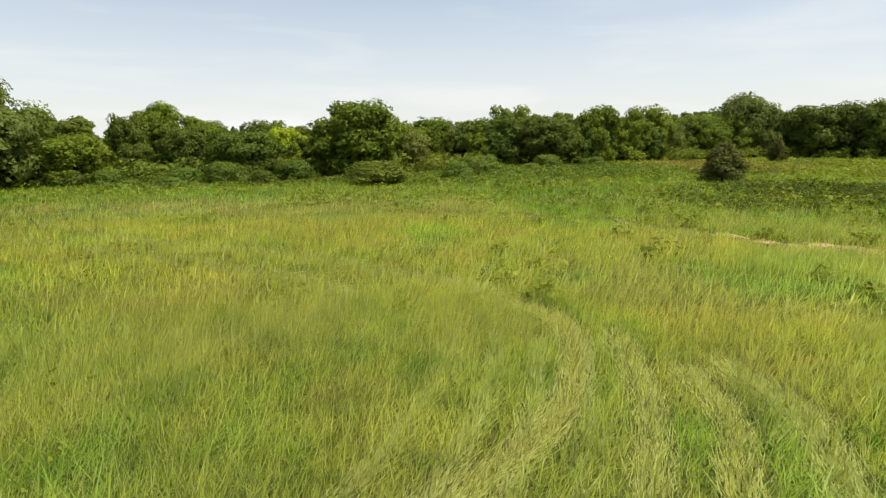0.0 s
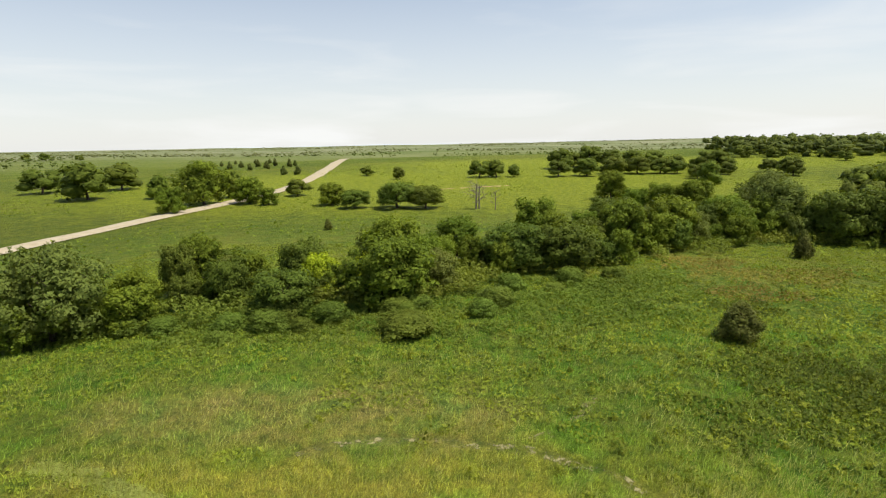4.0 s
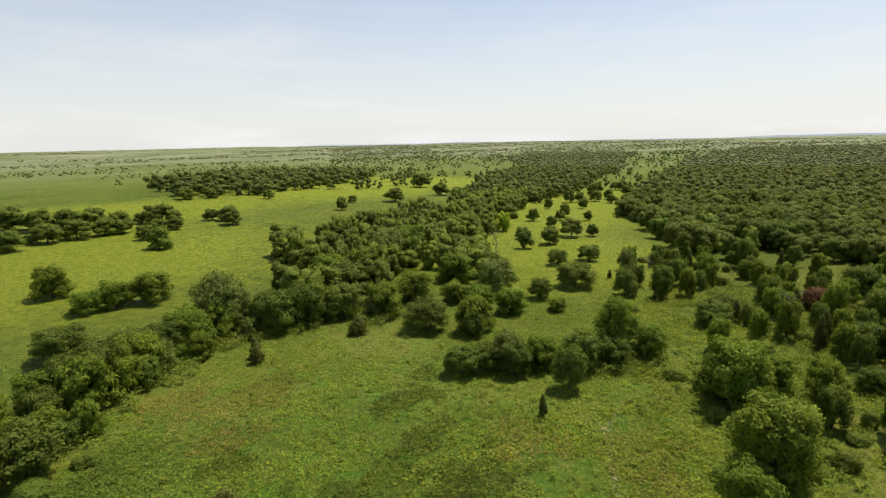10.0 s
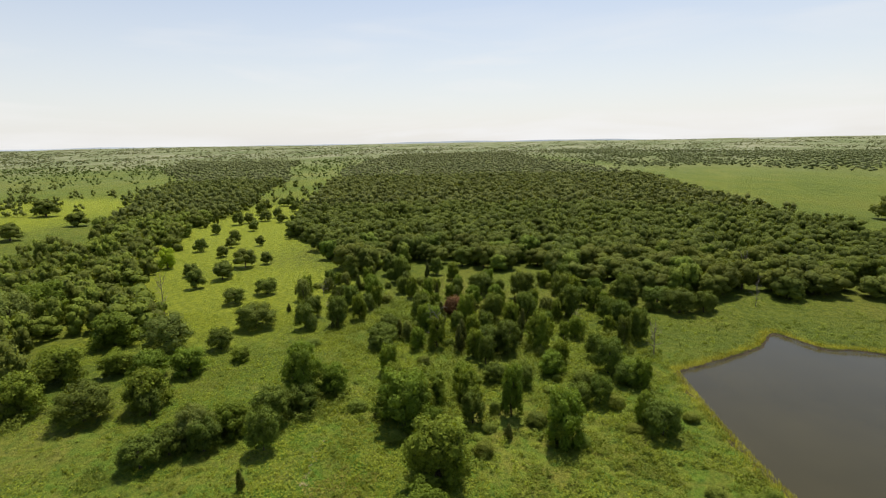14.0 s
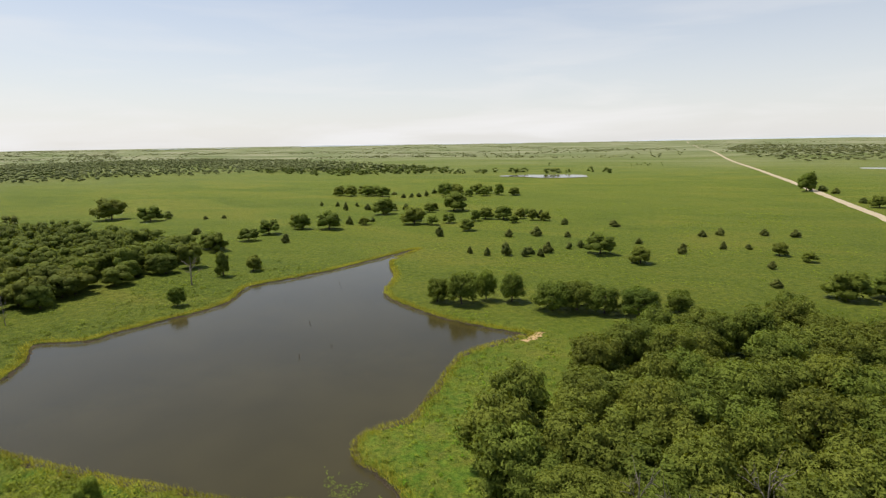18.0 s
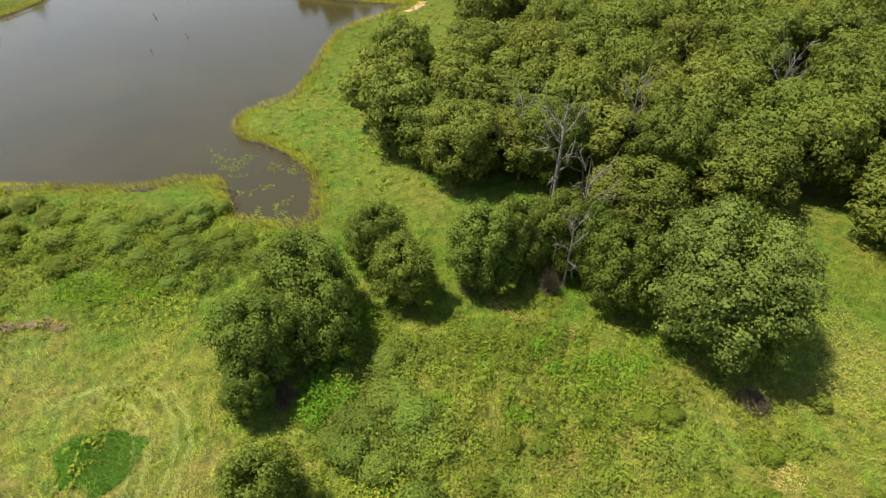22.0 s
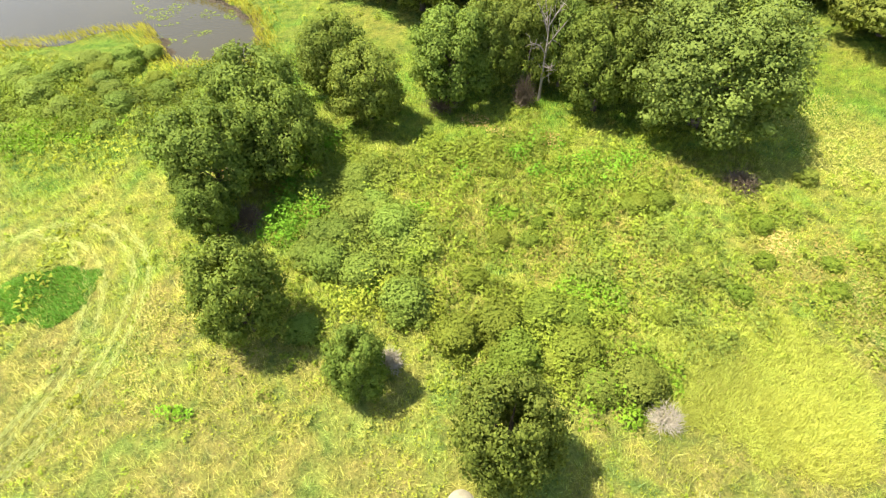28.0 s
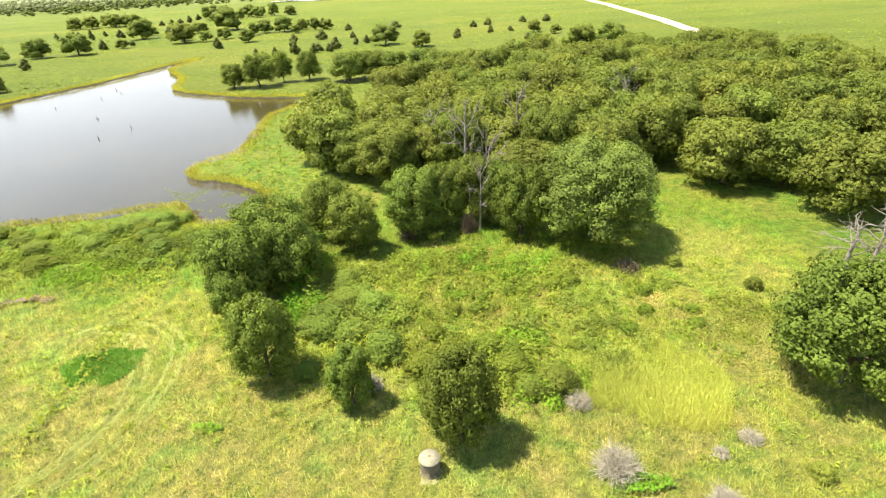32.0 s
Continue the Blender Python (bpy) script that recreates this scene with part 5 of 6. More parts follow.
def blob(x, y, cx, cy, rx, ry, turn=0.0, rag=1.1):
    """1 inside an uneven ellipse."""
    c, s = math.cos(radians(turn)), math.sin(radians(turn))
    u, v = ((x - cx) * c + (y - cy) * s) / rx, (-(x - cx) * s + (y - cy) * c) / ry
    return np.hypot(u, v) + rag * 2 * (drift(x, y, 2.2, 3, cx) - 0.5) < 1


def herbs(name, label, mat, places, leaf, tall, gen, clump=0.0):
    """Low broad-leaved growth: loose leaves over a hummocky cover, too many to count."""
    x, y = places[:, 0], places[:, 1]
    rise = 0.25 + 0.9 * drift(x, y, max(0.8, leaf * 4), 2, 3.3)
    z = height(x, y) + bumps_at(x, y) * (np.hypot(x, y) < 250) + tall * rise * gen.uniform(0.25, 1.0, len(x))
    c = np.stack([x, y, z], 1)
    nrm = unit(gen.normal(size=c.shape) * 0.55 + np.array((0, 0, 0.9)))
    v, t = three_cornered(c, nrm, leaf, gen)
    return tagged(new(name, mesh_of(name, v, t, None, mat)), label, "undergrowth", kind="stuff")


def clumps(name, label, mat, places, wide, gen, count=34, leaf=0.16):
    """Many small domed weeds, each a tuft of leaves, joined: too many to count."""
    n = len(places)
    d = unit(gen.normal(size=(n, count, 3)))
    d[:, :, 2] = np.abs(d[:, :, 2])
    w = wide * gen.uniform(0.5, 1.5, (n, 1, 1))
    x, y = places[:, 0], places[:, 1]
    root = np.stack([x, y, height(x, y) + bumps_at(x, y) * (np.hypot(x, y) < 250)], 1)
    c = root[:, None] + d * w * np.array((0.5, 0.5, 0.62)) * gen.uniform(0.6, 1.08, (n, count, 1))
    nrm = unit(d + gen.normal(size=d.shape) * 0.45 + np.array((0, 0, 0.35)))
    v, t = three_cornered(c.reshape(-1, 3), nrm.reshape(-1, 3), leaf, gen)
    light = unit(d + gen.normal(size=d.shape) * 0.3 + np.array((0, 0, 0.45))).reshape(-1, 3)
    return tagged(new(name, mesh_of(name, v, t, None, mat, normals=np.repeat(light, 3, 0))), label, "undergrowth", kind="stuff")


def blades(name, label, mat, places, length, width, gen, lean=0.55, wind=(0.25, 0.1), flat=None):
    """Grass: one tapering blade at each place."""
    n = len(places)
    x, y = places[:, 0], places[:, 1]
    base = np.stack([x, y, height(x, y) + bumps_at(x, y) - 0.01], 1)
    a = gen.uniform(0, 6.283, n)
    ln = length * gen.uniform(0.55, 1.25, n)
    off = np.stack([np.cos(a), np.sin(a)], 1) * (gen.uniform(0.15, 1, n) * lean)[:, None] + np.array(wind)
    up = np.sqrt(np.maximum(0.1, 1 - (off ** 2).sum(1)))
    if flat is not None:
        off, up = flat + gen.normal(size=(n, 2)) * 0.25, gen.uniform(0.03, 0.25, n)
    tip = base + np.concatenate([off, up[:, None]], 1) * ln[:, None]
    b = a + gen.uniform(1.0, 2.1, n)
    side = np.stack([np.cos(b), np.sin(b), np.zeros(n)], 1) * (width * gen.uniform(0.6, 1.4, n) / 2)[:, None]
    v = np.stack([base - side, base + side, tip], 1)
    turned = np.cross(v[:, 1] - v[:, 0], v[:, 2] - v[:, 0])[:, 2] < 0
    v[turned] = v[turned][:, [1, 0, 2]]
    # a sward shades as a whole: its blades take the light of the surface they make up, each a little off
    nrm = unit(np.array((0, 0, 1.0)) + gen.normal(size=(n, 3)) * 0.42)
    return tagged(new(name, mesh_of(name, v.reshape(-1, 3), np.arange(3 * n).reshape(-1, 3), None, mat, normals=np.repeat(nrm, 3, 0))), label, "grass", kind="stuff")


def fan(low, high, number, gen, middle=90.0, half=48.0):
    r = np.sqrt(gen.uniform(low ** 2, high ** 2, number))
    a = np.radians(gen.uniform(middle - half, middle + half, number))
    return np.stack([r * np.cos(a), r * np.sin(a)], 1)


def away(places, lines, near):
    """Keeps the places that lie further than near from every line."""
    ok = np.ones(len(places), bool)
    for line in lines:
        for p in smooth_line(line, 0.35):
            ok &= np.hypot(places[:, 0] - p[0], places[:, 1] - p[1]) > near
    return places[ok]


gen = np.random.default_rng(21)
# wheel tracks pressed into the tall grass
NEAR_TRACKS = [[(-0.3, 4.0), (0.2, 4.7), (1.1, 5.7), (1.8, 7.0), (2.2, 9.0), (1.6, 10.6), (-0.6, 12.6)],
               [(1.8, 3.8), (2.0, 4.6), (2.7, 6.6), (3.0, 8.8)], [(2.7, 3.8), (2.9, 4.6), (3.5, 6.0), (3.6, 7.4)],
               [(3.7, 3.8), (3.9, 4.6), (4.4, 6.0), (4.3, 7.6)],
               [(-20.7, 21.9), (-16.1, 20.5), (-10.7, 17.7), (-5.9, 16.0), (-1.9, 13.9), (0.8, 11.6)],
               [(-17.0, 19.2), (-12.6, 17.0), (-7.4, 14.6), (-2.9, 12.3), (-0.4, 10.2)]]
SAND_PATH = [(-8.5, 23.0), (-4.3, 24.4), (-0.8, 24.0), (2.0, 23.8), (5.2, 22.3), (7.7, 20.2), (9.5, 17.6), (11.0, 16.4), (13.2, 15.0), (15.5, 13.2)]
SIDE_PATH = [(2.0, 24.4), (4.4, 25.2), (5.9, 27.0), (7.2, 29.2)]
p = away(fan(3.0, 11.5, 46000, gen), NEAR_TRACKS[:4], 0.30)
blades("tall_grass", "tall yellow-green prairie grass leaning in the wind", GRASS, p, 0.46, 0.010, gen, 1.0)
p = away(fan(11.5, 27, 50000, gen), NEAR_TRACKS[4:] + [SAND_PATH], 0.42)
blades("tall_grass", "yellow-green prairie grass with ripe seed heads", GRASS, p, 0.44, 0.024, gen, 1.0)
p = fan(27, 50, 34000, gen)
blades("tall_grass", "green meadow grass towards the creek", GRASS, p, 0.40, 0.05, gen, 1.0)
for line in NEAR_TRACKS:
    pts = smooth_line(line, 0.05)
    way = unit(np.gradient(pts, axis=0))
    k = gen.integers(0, len(pts), len(pts) * (26 if line[0][1] < 6 else 64))
    spread_out = gen.normal(size=(len(k), 2)) * (0.13 if line[0][1] < 6 else 0.26)
    wide = 0.07 if line[0][1] < 6 else 0.3
    j = k[:len(k) // (5 if line[0][1] < 6 else 18)]
    blades("pressed_grass", "pale grass laid over by wheels", SEED_BLADE, pts[j] + gen.normal(size=(len(j), 2)) * wide, 0.40, 0.014 if line[0][1] < 6 else 0.035, gen, 0.8)
    blades("pressed_grass", "pale grass pressed flat by wheels", LAID_BLADE, pts[k] + spread_out, 0.42, 0.016 if line[0][1] < 6 else 0.04, gen, flat=way[k])
# pale seed heads over the tall grass, thicker in drifts
for low, high, number, wide in ((3.0, 11.5, 26000, 0.008), (11.5, 27, 30000, 0.016), (27, 44, 12000, 0.03)):
    p = fan(low, high, number, gen)
    p = away(p, NEAR_TRACKS[:4] if high < 12 else NEAR_TRACKS[4:] + [SAND_PATH], 0.30 if high < 12 else 0.62)
    p = p[drift(p[:, 0], p[:, 1], 3.5, 3, 12) + 0.25 * drift(p[:, 0], p[:, 1], 0.7, 2, 5) > 0.60]
    blades("seed_heads", "pale ripe seed heads over the tall grass", SEED_BLADE, p, 0.50, wide, gen, 0.9, (0.3, 0.05))
# tufts given pale blades to stand in for grazing glare on the grass
TUFTS = [(-7.4, 10.4), (-5.4, 10.3), (-8.4, 10.6), (-4.7, 10.9), (-6.3, 10.1)]
k = gen.integers(0, len(TUFTS), 900)
p = np.array(TUFTS)[k] + gen.normal(size=(len(k), 2)) * 0.30
blades("grass_tuft", "tufts of taller seeding grass, coloured pale for grazing glare", SEED_BLADE, p, 0.72, 0.013, gen, 0.6)

ribbon("sandy_path", SAND_PATH, 0.6, TRODDEN, 0.03, 0.5, "bare sandy path worn through the grass", "path", 0.02, 0.1)
ribbon("sandy_path", [(9.3, 18.0), (10.3, 16.9), (11.6, 16.0), (13.4, 14.9), (15.6, 13.3)], 0.9, SAND, 0.04, 0.4, "bare sandy patch beside the path", "path", 0.02, 0.25)
ribbon("sandy_path", SIDE_PATH, 0.5, TRODDEN, 0.03, 0.5, "narrow bare path through the grass", "path", 0.02, 0.1)
pts = smooth_line([(9.0, 17.4), (10.3, 16.2), (11.6, 15.3), (13.4, 14.2), (15.4, 12.8)], 0.1)
k = gen.integers(0, len(pts), 5200)
p = pts[k] * (1 - gen.uniform(0.03, 0.20, (len(k), 1)))
blades("tall_grass", "taller grass in front of the sandy patch", GRASS, p, 0.60, 0.02, gen, 0.5)
TRACK_A = [(-4.2, 0.1), (-4.9, 0.4), (-6.4, 1.2), (-7.6, 1.9), (-9.7, 3.5), (-11.8, 4.6), (-15.7, 6.7), (-19.5, 8.8)]
TRACK_B = [(-3.4, 1.6), (-4.2, 1.9), (-6.1, 3.0), (-8.2, 4.5), (-10.9, 6.0), (-13.2, 7.3), (-17.5, 9.5)]
ARCS = [[(-4.1, 0.6), (-2.2, 1.0), (-0.3, 2.9), (0.9, 5.6), (1.6, 8.5)], [(-4.2, 1.4), (-2.0, 2.0), (-0.4, 4.2), (0.5, 6.6), (0.9, 9.0)]]
RINGS = [[(18.8, 0.9), (18.2, -1.2), (16.5, -3.4), (15.5, -6.0), (15.0, -9.4), (15.7, -13.6), (18.4, -16.5), (21.8, -17.1), (24.8, -15.0)],
         [(19.9, 0.9), (18.9, -1.9), (17.1, -4.6), (16.2, -8.6), (16.9, -12.6), (19.2, -15.3), (22.6, -16.2)]]
RINGS += [[(x + 0.75, y + 0.35) for x, y in RINGS[1][:6]], [(x - 0.7, y - 0.5) for x, y in RINGS[0][:7]]]
ARCS += [[(x + 0.7, y - 0.1) for x, y in ARCS[0][1:]], [(x - 0.75, y + 0.2) for x, y in ARCS[1][1:]]]
for line, wide in [(TRACK_A, 0.5), (TRACK_B, 0.5)] + [(a, 0.24) for a in ARCS] + [(a, 0.26) for a in RINGS]:
    pts = smooth_line(line, 0.06)
    way = unit(np.gradient(pts, axis=0))
    k = gen.integers(0, len(pts), len(pts) * (22 if wide > 0.4 else 10))
    blades("pressed_grass", "pale grass pressed flat by wheels", PRESSED_BLADE, pts[k] + gen.normal(size=(len(k), 2)) * wide * 0.36, 0.40, 0.035, gen, flat=way[k])

# ---- the weedy clearing and bank on the pond side ----
LOW, HIGH = np.array((-34.0, -36.0)), np.array((36.0, 18.0))


CLOVER = [(19.7, -12.2, 2.5, 2.0, 0), (6.4, 5.6, 2.2, 1.2, 15)]


def scatter(number, low=LOW, high=HIGH):
    p = gen.uniform(low, high, (number, 2))
    north = (np.hypot(p[:, 0], p[:, 1]) > 3) & (np.abs(np.arctan2(p[:, 0], p[:, 1])) < np.radians(gen.uniform(30, 56, len(p))))
    for spot in CLOVER[:1]:
        north |= blob(p[:, 0], p[:, 1], *spot, 0.6) & (gen.uniform(0, 1, len(p)) < 0.85)
    return p[(shore_distance(p[:, 0], p[:, 1]) > 0.5) & ~north]


p = scatter(9500)
length = gen.uniform(0.10, 0.24, (len(p), 1))
p = (np.repeat(p, 12, 0) + gen.normal(size=(12 * len(p), 2)) * np.repeat(length, 12, 0))
p = p[shore_distance(p[:, 0], p[:, 1]) > 0.5]
blades("grass_tussocks", "tussocks of longer yellow-green meadow grass", GRASS, p, 0.55, 0.026, gen, 1.0, (0.1, -0.15))
p = scatter(120000)
blades("meadow_grass", "rank yellow-green meadow grass", GRASS, p, 0.38, 0.022, gen, 1.0, (0.1, -0.15))
p = scatter(120000)
keep = drift(p[:, 0], p[:, 1], 3.0, 3) > 0.47
herbs("meadow_herbs", "mixed fresh green weeds in the meadow", HERB_GREEN, p[keep], 0.10, 0.24, gen)
p = scatter(120000)
keep = (drift(p[:, 0], p[:, 1], 4.0, 3, 7) > 0.54) & (p[:, 1] < gen.uniform(-12, 6, len(p)))
herbs("meadow_herbs", "mixed yellowish weeds in the meadow", HERB_MIX, p[keep], 0.08, 0.24, gen)
WEEDS = [("briar_patch", "grey-green briar patch in the clearing", HERB_GREY, 0.15, 0.8, 190, [(2.0, -15.6, 3.9, 3.3, 0), (4.6, -19, 2.4, 3, 20)]),
         ("sumac_patch", "leafy dark green sumac thicket in the clearing", HERB_DARK, 0.17, 0.9, 80,
          [(-6.0, -10.3, 2.6, 2.0, 0), (-10.3, -8.0, 1.5, 1.2, 0), (6.8, -23.5, 2.4, 2.6, 0), (1.6, -22.6, 3.4, 2.0, 10), (-8.8, -20.5, 1.6, 2.2, 0),
           (-11.6, -20.5, 2.2, 1.2, -20), (-19.6, -17.5, 2.0, 1.4, 0), (-25, -14, 2.4, 1.6, 0), (-5, -23.5, 2.2, 1.6, 0), (27, -29, 5, 3.2, 0), (33, -31, 4, 3, 0)]),
         ("weed_patch", "bright green leafy weeds", HERB_BRIGHT, 0.15, 0.6, 150,
          [(2.2, -12.9, 1.8, 0.9, 0), (-8.6, -12.6, 1.3, 1.1, 0), (1.0, -18.4, 0.9, 0.7, 0), (-4.4, -17.9, 0.7, 0.6, 0), (8.3, -17.0, 1.6, 1.8, 0), (-12.2, -0.4, 1.3, 0.6, 0),
           (-15.2, 1.6, 1.0, 0.5, 0), (28, -25, 4.4, 2.0, 10), (10.2, -5.6, 1.2, 0.6, 0)]),
         ("weed_patch", "olive and russet weeds in the clearing", HERB_BROWN, 0.12, 0.36, 36,
          [(-4.2, -16.5, 3.0, 3.0, 0), (-9.0, -16.0, 3.4, 3.6, 0), (-14.2, -14.2, 3.4, 2.6, 0), (-2.0, -21.5, 2.0, 1.8, 0), (-20, -14, 3.2, 2.4, 0), (31.5, -18.8, 3.0, 1.8, 0)]),
         ("yellow_herbs", "pale yellow ripe grass among the weeds", HERB_YELLOW, 0.10, 0.4, 90,
          [(-25.8, -25, 3.4, 3.8, 0), (-23.5, -10.5, 2.5, 4.0, 0), (-3.2, -5.4, 0.7, 2.6, 0), (-1.0, -10.6, 0.8, 2.0, 0), (13.5, -11.0, 0.8, 5.0, 12), (-19.8, -14.6, 1.6, 0.9, 0)]),
         ("dry_litter", "tan dry stems and bare soil in the weeds", DRY_LEAF, 0.11, 0.14, 110,
          [(-2.3, -27.2, 1.1, 0.7, 0), (-4.4, -26.0, 0.8, 0.7, 0), (-16.0, -19.0, 0.6, 0.4, 0), (12.8, -20, 0.5, 5, 10), (-8.0, -24.8, 0.9, 0.8, 0), (-19.4, -16.4, 1.0, 0.9, 0), (20.4, -30.4, 0.6, 1.6, 20), (31, -21.4, 1.8, 0.5, 0)])]
for name, label, mat, leaf, tall, dense, spots in WEEDS:
    for cx, cy, rx, ry, turn in spots:
        m = max(rx, ry) * 1.4
        p = gen.uniform((cx - m, cy - m), (cx + m, cy + m), (int(4 * m * m * dense), 2))
        p = p[blob(p[:, 0], p[:, 1], cx, cy, rx, ry, turn)]
        herbs(name, label, mat, p, leaf, tall, gen)

for name, label, mat, length, wide, dense, spots in (
        ("clover_patch", "round patch of vivid green young grass", GREEN_BLADE, 0.24, 0.04, 700, CLOVER[:1]), ("clover_patch", "faint patch of fresh green young grass", GREEN_BLADE, 0.18, 0.03, 190, CLOVER[1:]),
        ("yellow_grass", "stand of bright yellow-green ripening grass", YELLOW_BLADE, 0.55, 0.026, 560, [(-15.4, -8.4, 4.8, 3.3, -12), (-17.0, -5.2, 2.6, 2.0, 0), (-12.6, -8.9, 1.9, 1.6, 0)])):
    for cx, cy, rx, ry, turn in spots:
        m = max(rx, ry) * 1.4
        p = gen.uniform((cx - m, cy - m), (cx + m, cy + m), (int(4 * m * m * dense), 2))
        blades(name, label, mat, p[blob(p[:, 0], p[:, 1], cx, cy, rx, ry, turn, 0.6)], length, wide, gen, 1.0)

def inside(number, cx, cy, rx, ry, turn=0.0):
    m = max(rx, ry) * 1.5
    p = gen.uniform((cx - m, cy - m), (cx + m, cy + m), (number, 2))
    return p[blob(p[:, 0], p[:, 1], cx, cy, rx, ry, turn, 0.8) & (shore_distance(p[:, 0], p[:, 1]) > 0.8)]


for cx, cy, rx, ry, n, mat, words in ((2.0, -15.6, 3.6, 3.0, 260, HERB_GREY, "mounded grey-green briars"), (4.4, -19, 2.4, 3, 150, HERB_GREY, "mounded grey-green briars"),
                                      (-6.0, -10.3, 2.8, 2.0, 130, HERB_GREEN, "mounded leafy sumac"), (-3.5, -19, 9, 4.5, 420, HERB_GREEN, "mounded green brush of the clearing"),
                                      (1.8, -11.8, 3.6, 1.8, 110, HERB_GREEN, "mounded green brush of the clearing"), (-12, -13, 5, 4, 150, HERB_GREY, "mounded green brush of the clearing"),
                                      (-9, -22.5, 8, 2.6, 160, HERB_BRIGHT, "bright green saplings below the oaks"), (7.4, -20, 2.2, 4, 120, HERB_BRIGHT, "bright green saplings below the oaks"),
                                      (-9.6, -7.4, 2.4, 1.4, 60, HERB_BRIGHT, "leafy bright green sumac clump"), (28, -28.5, 9, 4, 620, HERB_DARK, "mounded dark briars on the pond bank"), (20, -29, 6, 3.5, 220, HERB_SUMAC, "mounded dark briars on the pond bank")):
    clumps("brush_mound", words, mat, inside(n, cx, cy, rx, ry), 1.5, gen, 120, 0.15)
clumps("forbs", "leafy green forbs crowding the clearing", HERB_GREEN, inside(5200, -5, -17, 16, 10), 0.66, gen, 26, 0.15)
clumps("forbs", "yellowish forbs crowding the clearing", HERB_MIX, inside(3400, -8, -16, 16, 10), 0.5, gen, 22, 0.12)
clumps("forbs", "dark green forbs crowding the clearing", HERB_DARK, inside(800, -3, -18, 14, 9), 0.9, gen, 40, 0.16)
clumps("forbs", "scattered green forbs in the meadow", HERB_GREEN, inside(900, 22, -14, 15, 18), 0.45, gen, 22, 0.13)
clumps("forbs", "scattered green forbs in the meadow", HERB_GREEN, inside(700, -22, -4, 13, 16), 0.45, gen, 22, 0.13)
clumps("forbs", "coarse weeds and brambles on the pond bank", HERB_DARK, inside(1300, 34, -30, 20, 6, -4), 1.1, gen, 40, 0.2)
clumps("forbs", "coarse green weeds on the pond bank", BUSH_LEAF, inside(3400, 84, -10, 40, 24), 1.3, gen, 40, 0.24)
clumps("forbs", "bright green leafy weeds on the pond bank", HERB_GREEN, inside(3400, 84, -8, 44, 40), 1.0, gen, 34, 0.22)
clumps("forbs", "coarse dark weeds of the creek meadow", HERB_DARK, inside(2100, 36, 34, 34, 26), 0.8, gen, 28, 0.2)
clumps("forbs", "coarse green weeds of the creek meadow", HERB_GREEN, inside(3000, 40, 34, 40, 34), 0.7, gen, 26, 0.18)
clumps("forbs", "coarse green weeds at the shore", HERB_GREEN, inside(3200, 17, -62, 11, 36), 0.9, gen, 26, 0.22)
clumps("forbs", "bright green weeds at the shore", HERB_BRIGHT, inside(500, 18, -60, 10, 34), 0.8, gen, 24, 0.2)
clumps("forbs", "coarse green weeds beyond the pond", BUSH_LEAF, inside(1700, 108, -92, 16, 44), 1.3, gen, 26, 0.3)

# ---- the creek meadow, seen from above ----
p = gen.uniform((-46, -2), (118, 78), (260000, 2))
keep = (shore_distance(p[:, 0], p[:, 1]) > 0.6) & (drift(p[:, 0], p[:, 1], 7, 3, 2) > 0.46) & (np.hypot(p[:, 0] * 0.8, p[:, 1]) > 24)
herbs("meadow_herbs", "coarse green weeds over the creek meadow", HERB_GREEN, p[keep][:110000], 0.21, 0.32, gen)
p = gen.uniform((20, -36), (122, 30), (90000, 2))
keep = (shore_distance(p[:, 0], p[:, 1]) > 0.6) & (drift(p[:, 0], p[:, 1], 6, 3, 9) > 0.50)
herbs("bank_weeds", "rank leafy weeds on the pond bank", HERB_GREEN, p[keep][:45000], 0.27, 0.5, gen)
p = gen.uniform((34, -36), (112, 6), (60000, 2))
keep = (shore_distance(p[:, 0], p[:, 1]) > 0.8) & (drift(p[:, 0], p[:, 1], 5, 3, 4) > 0.56)
herbs("bank_weeds", "dark leafy brambles on the pond bank", HERB_DARK, p[keep][:24000], 0.30, 0.9, gen)
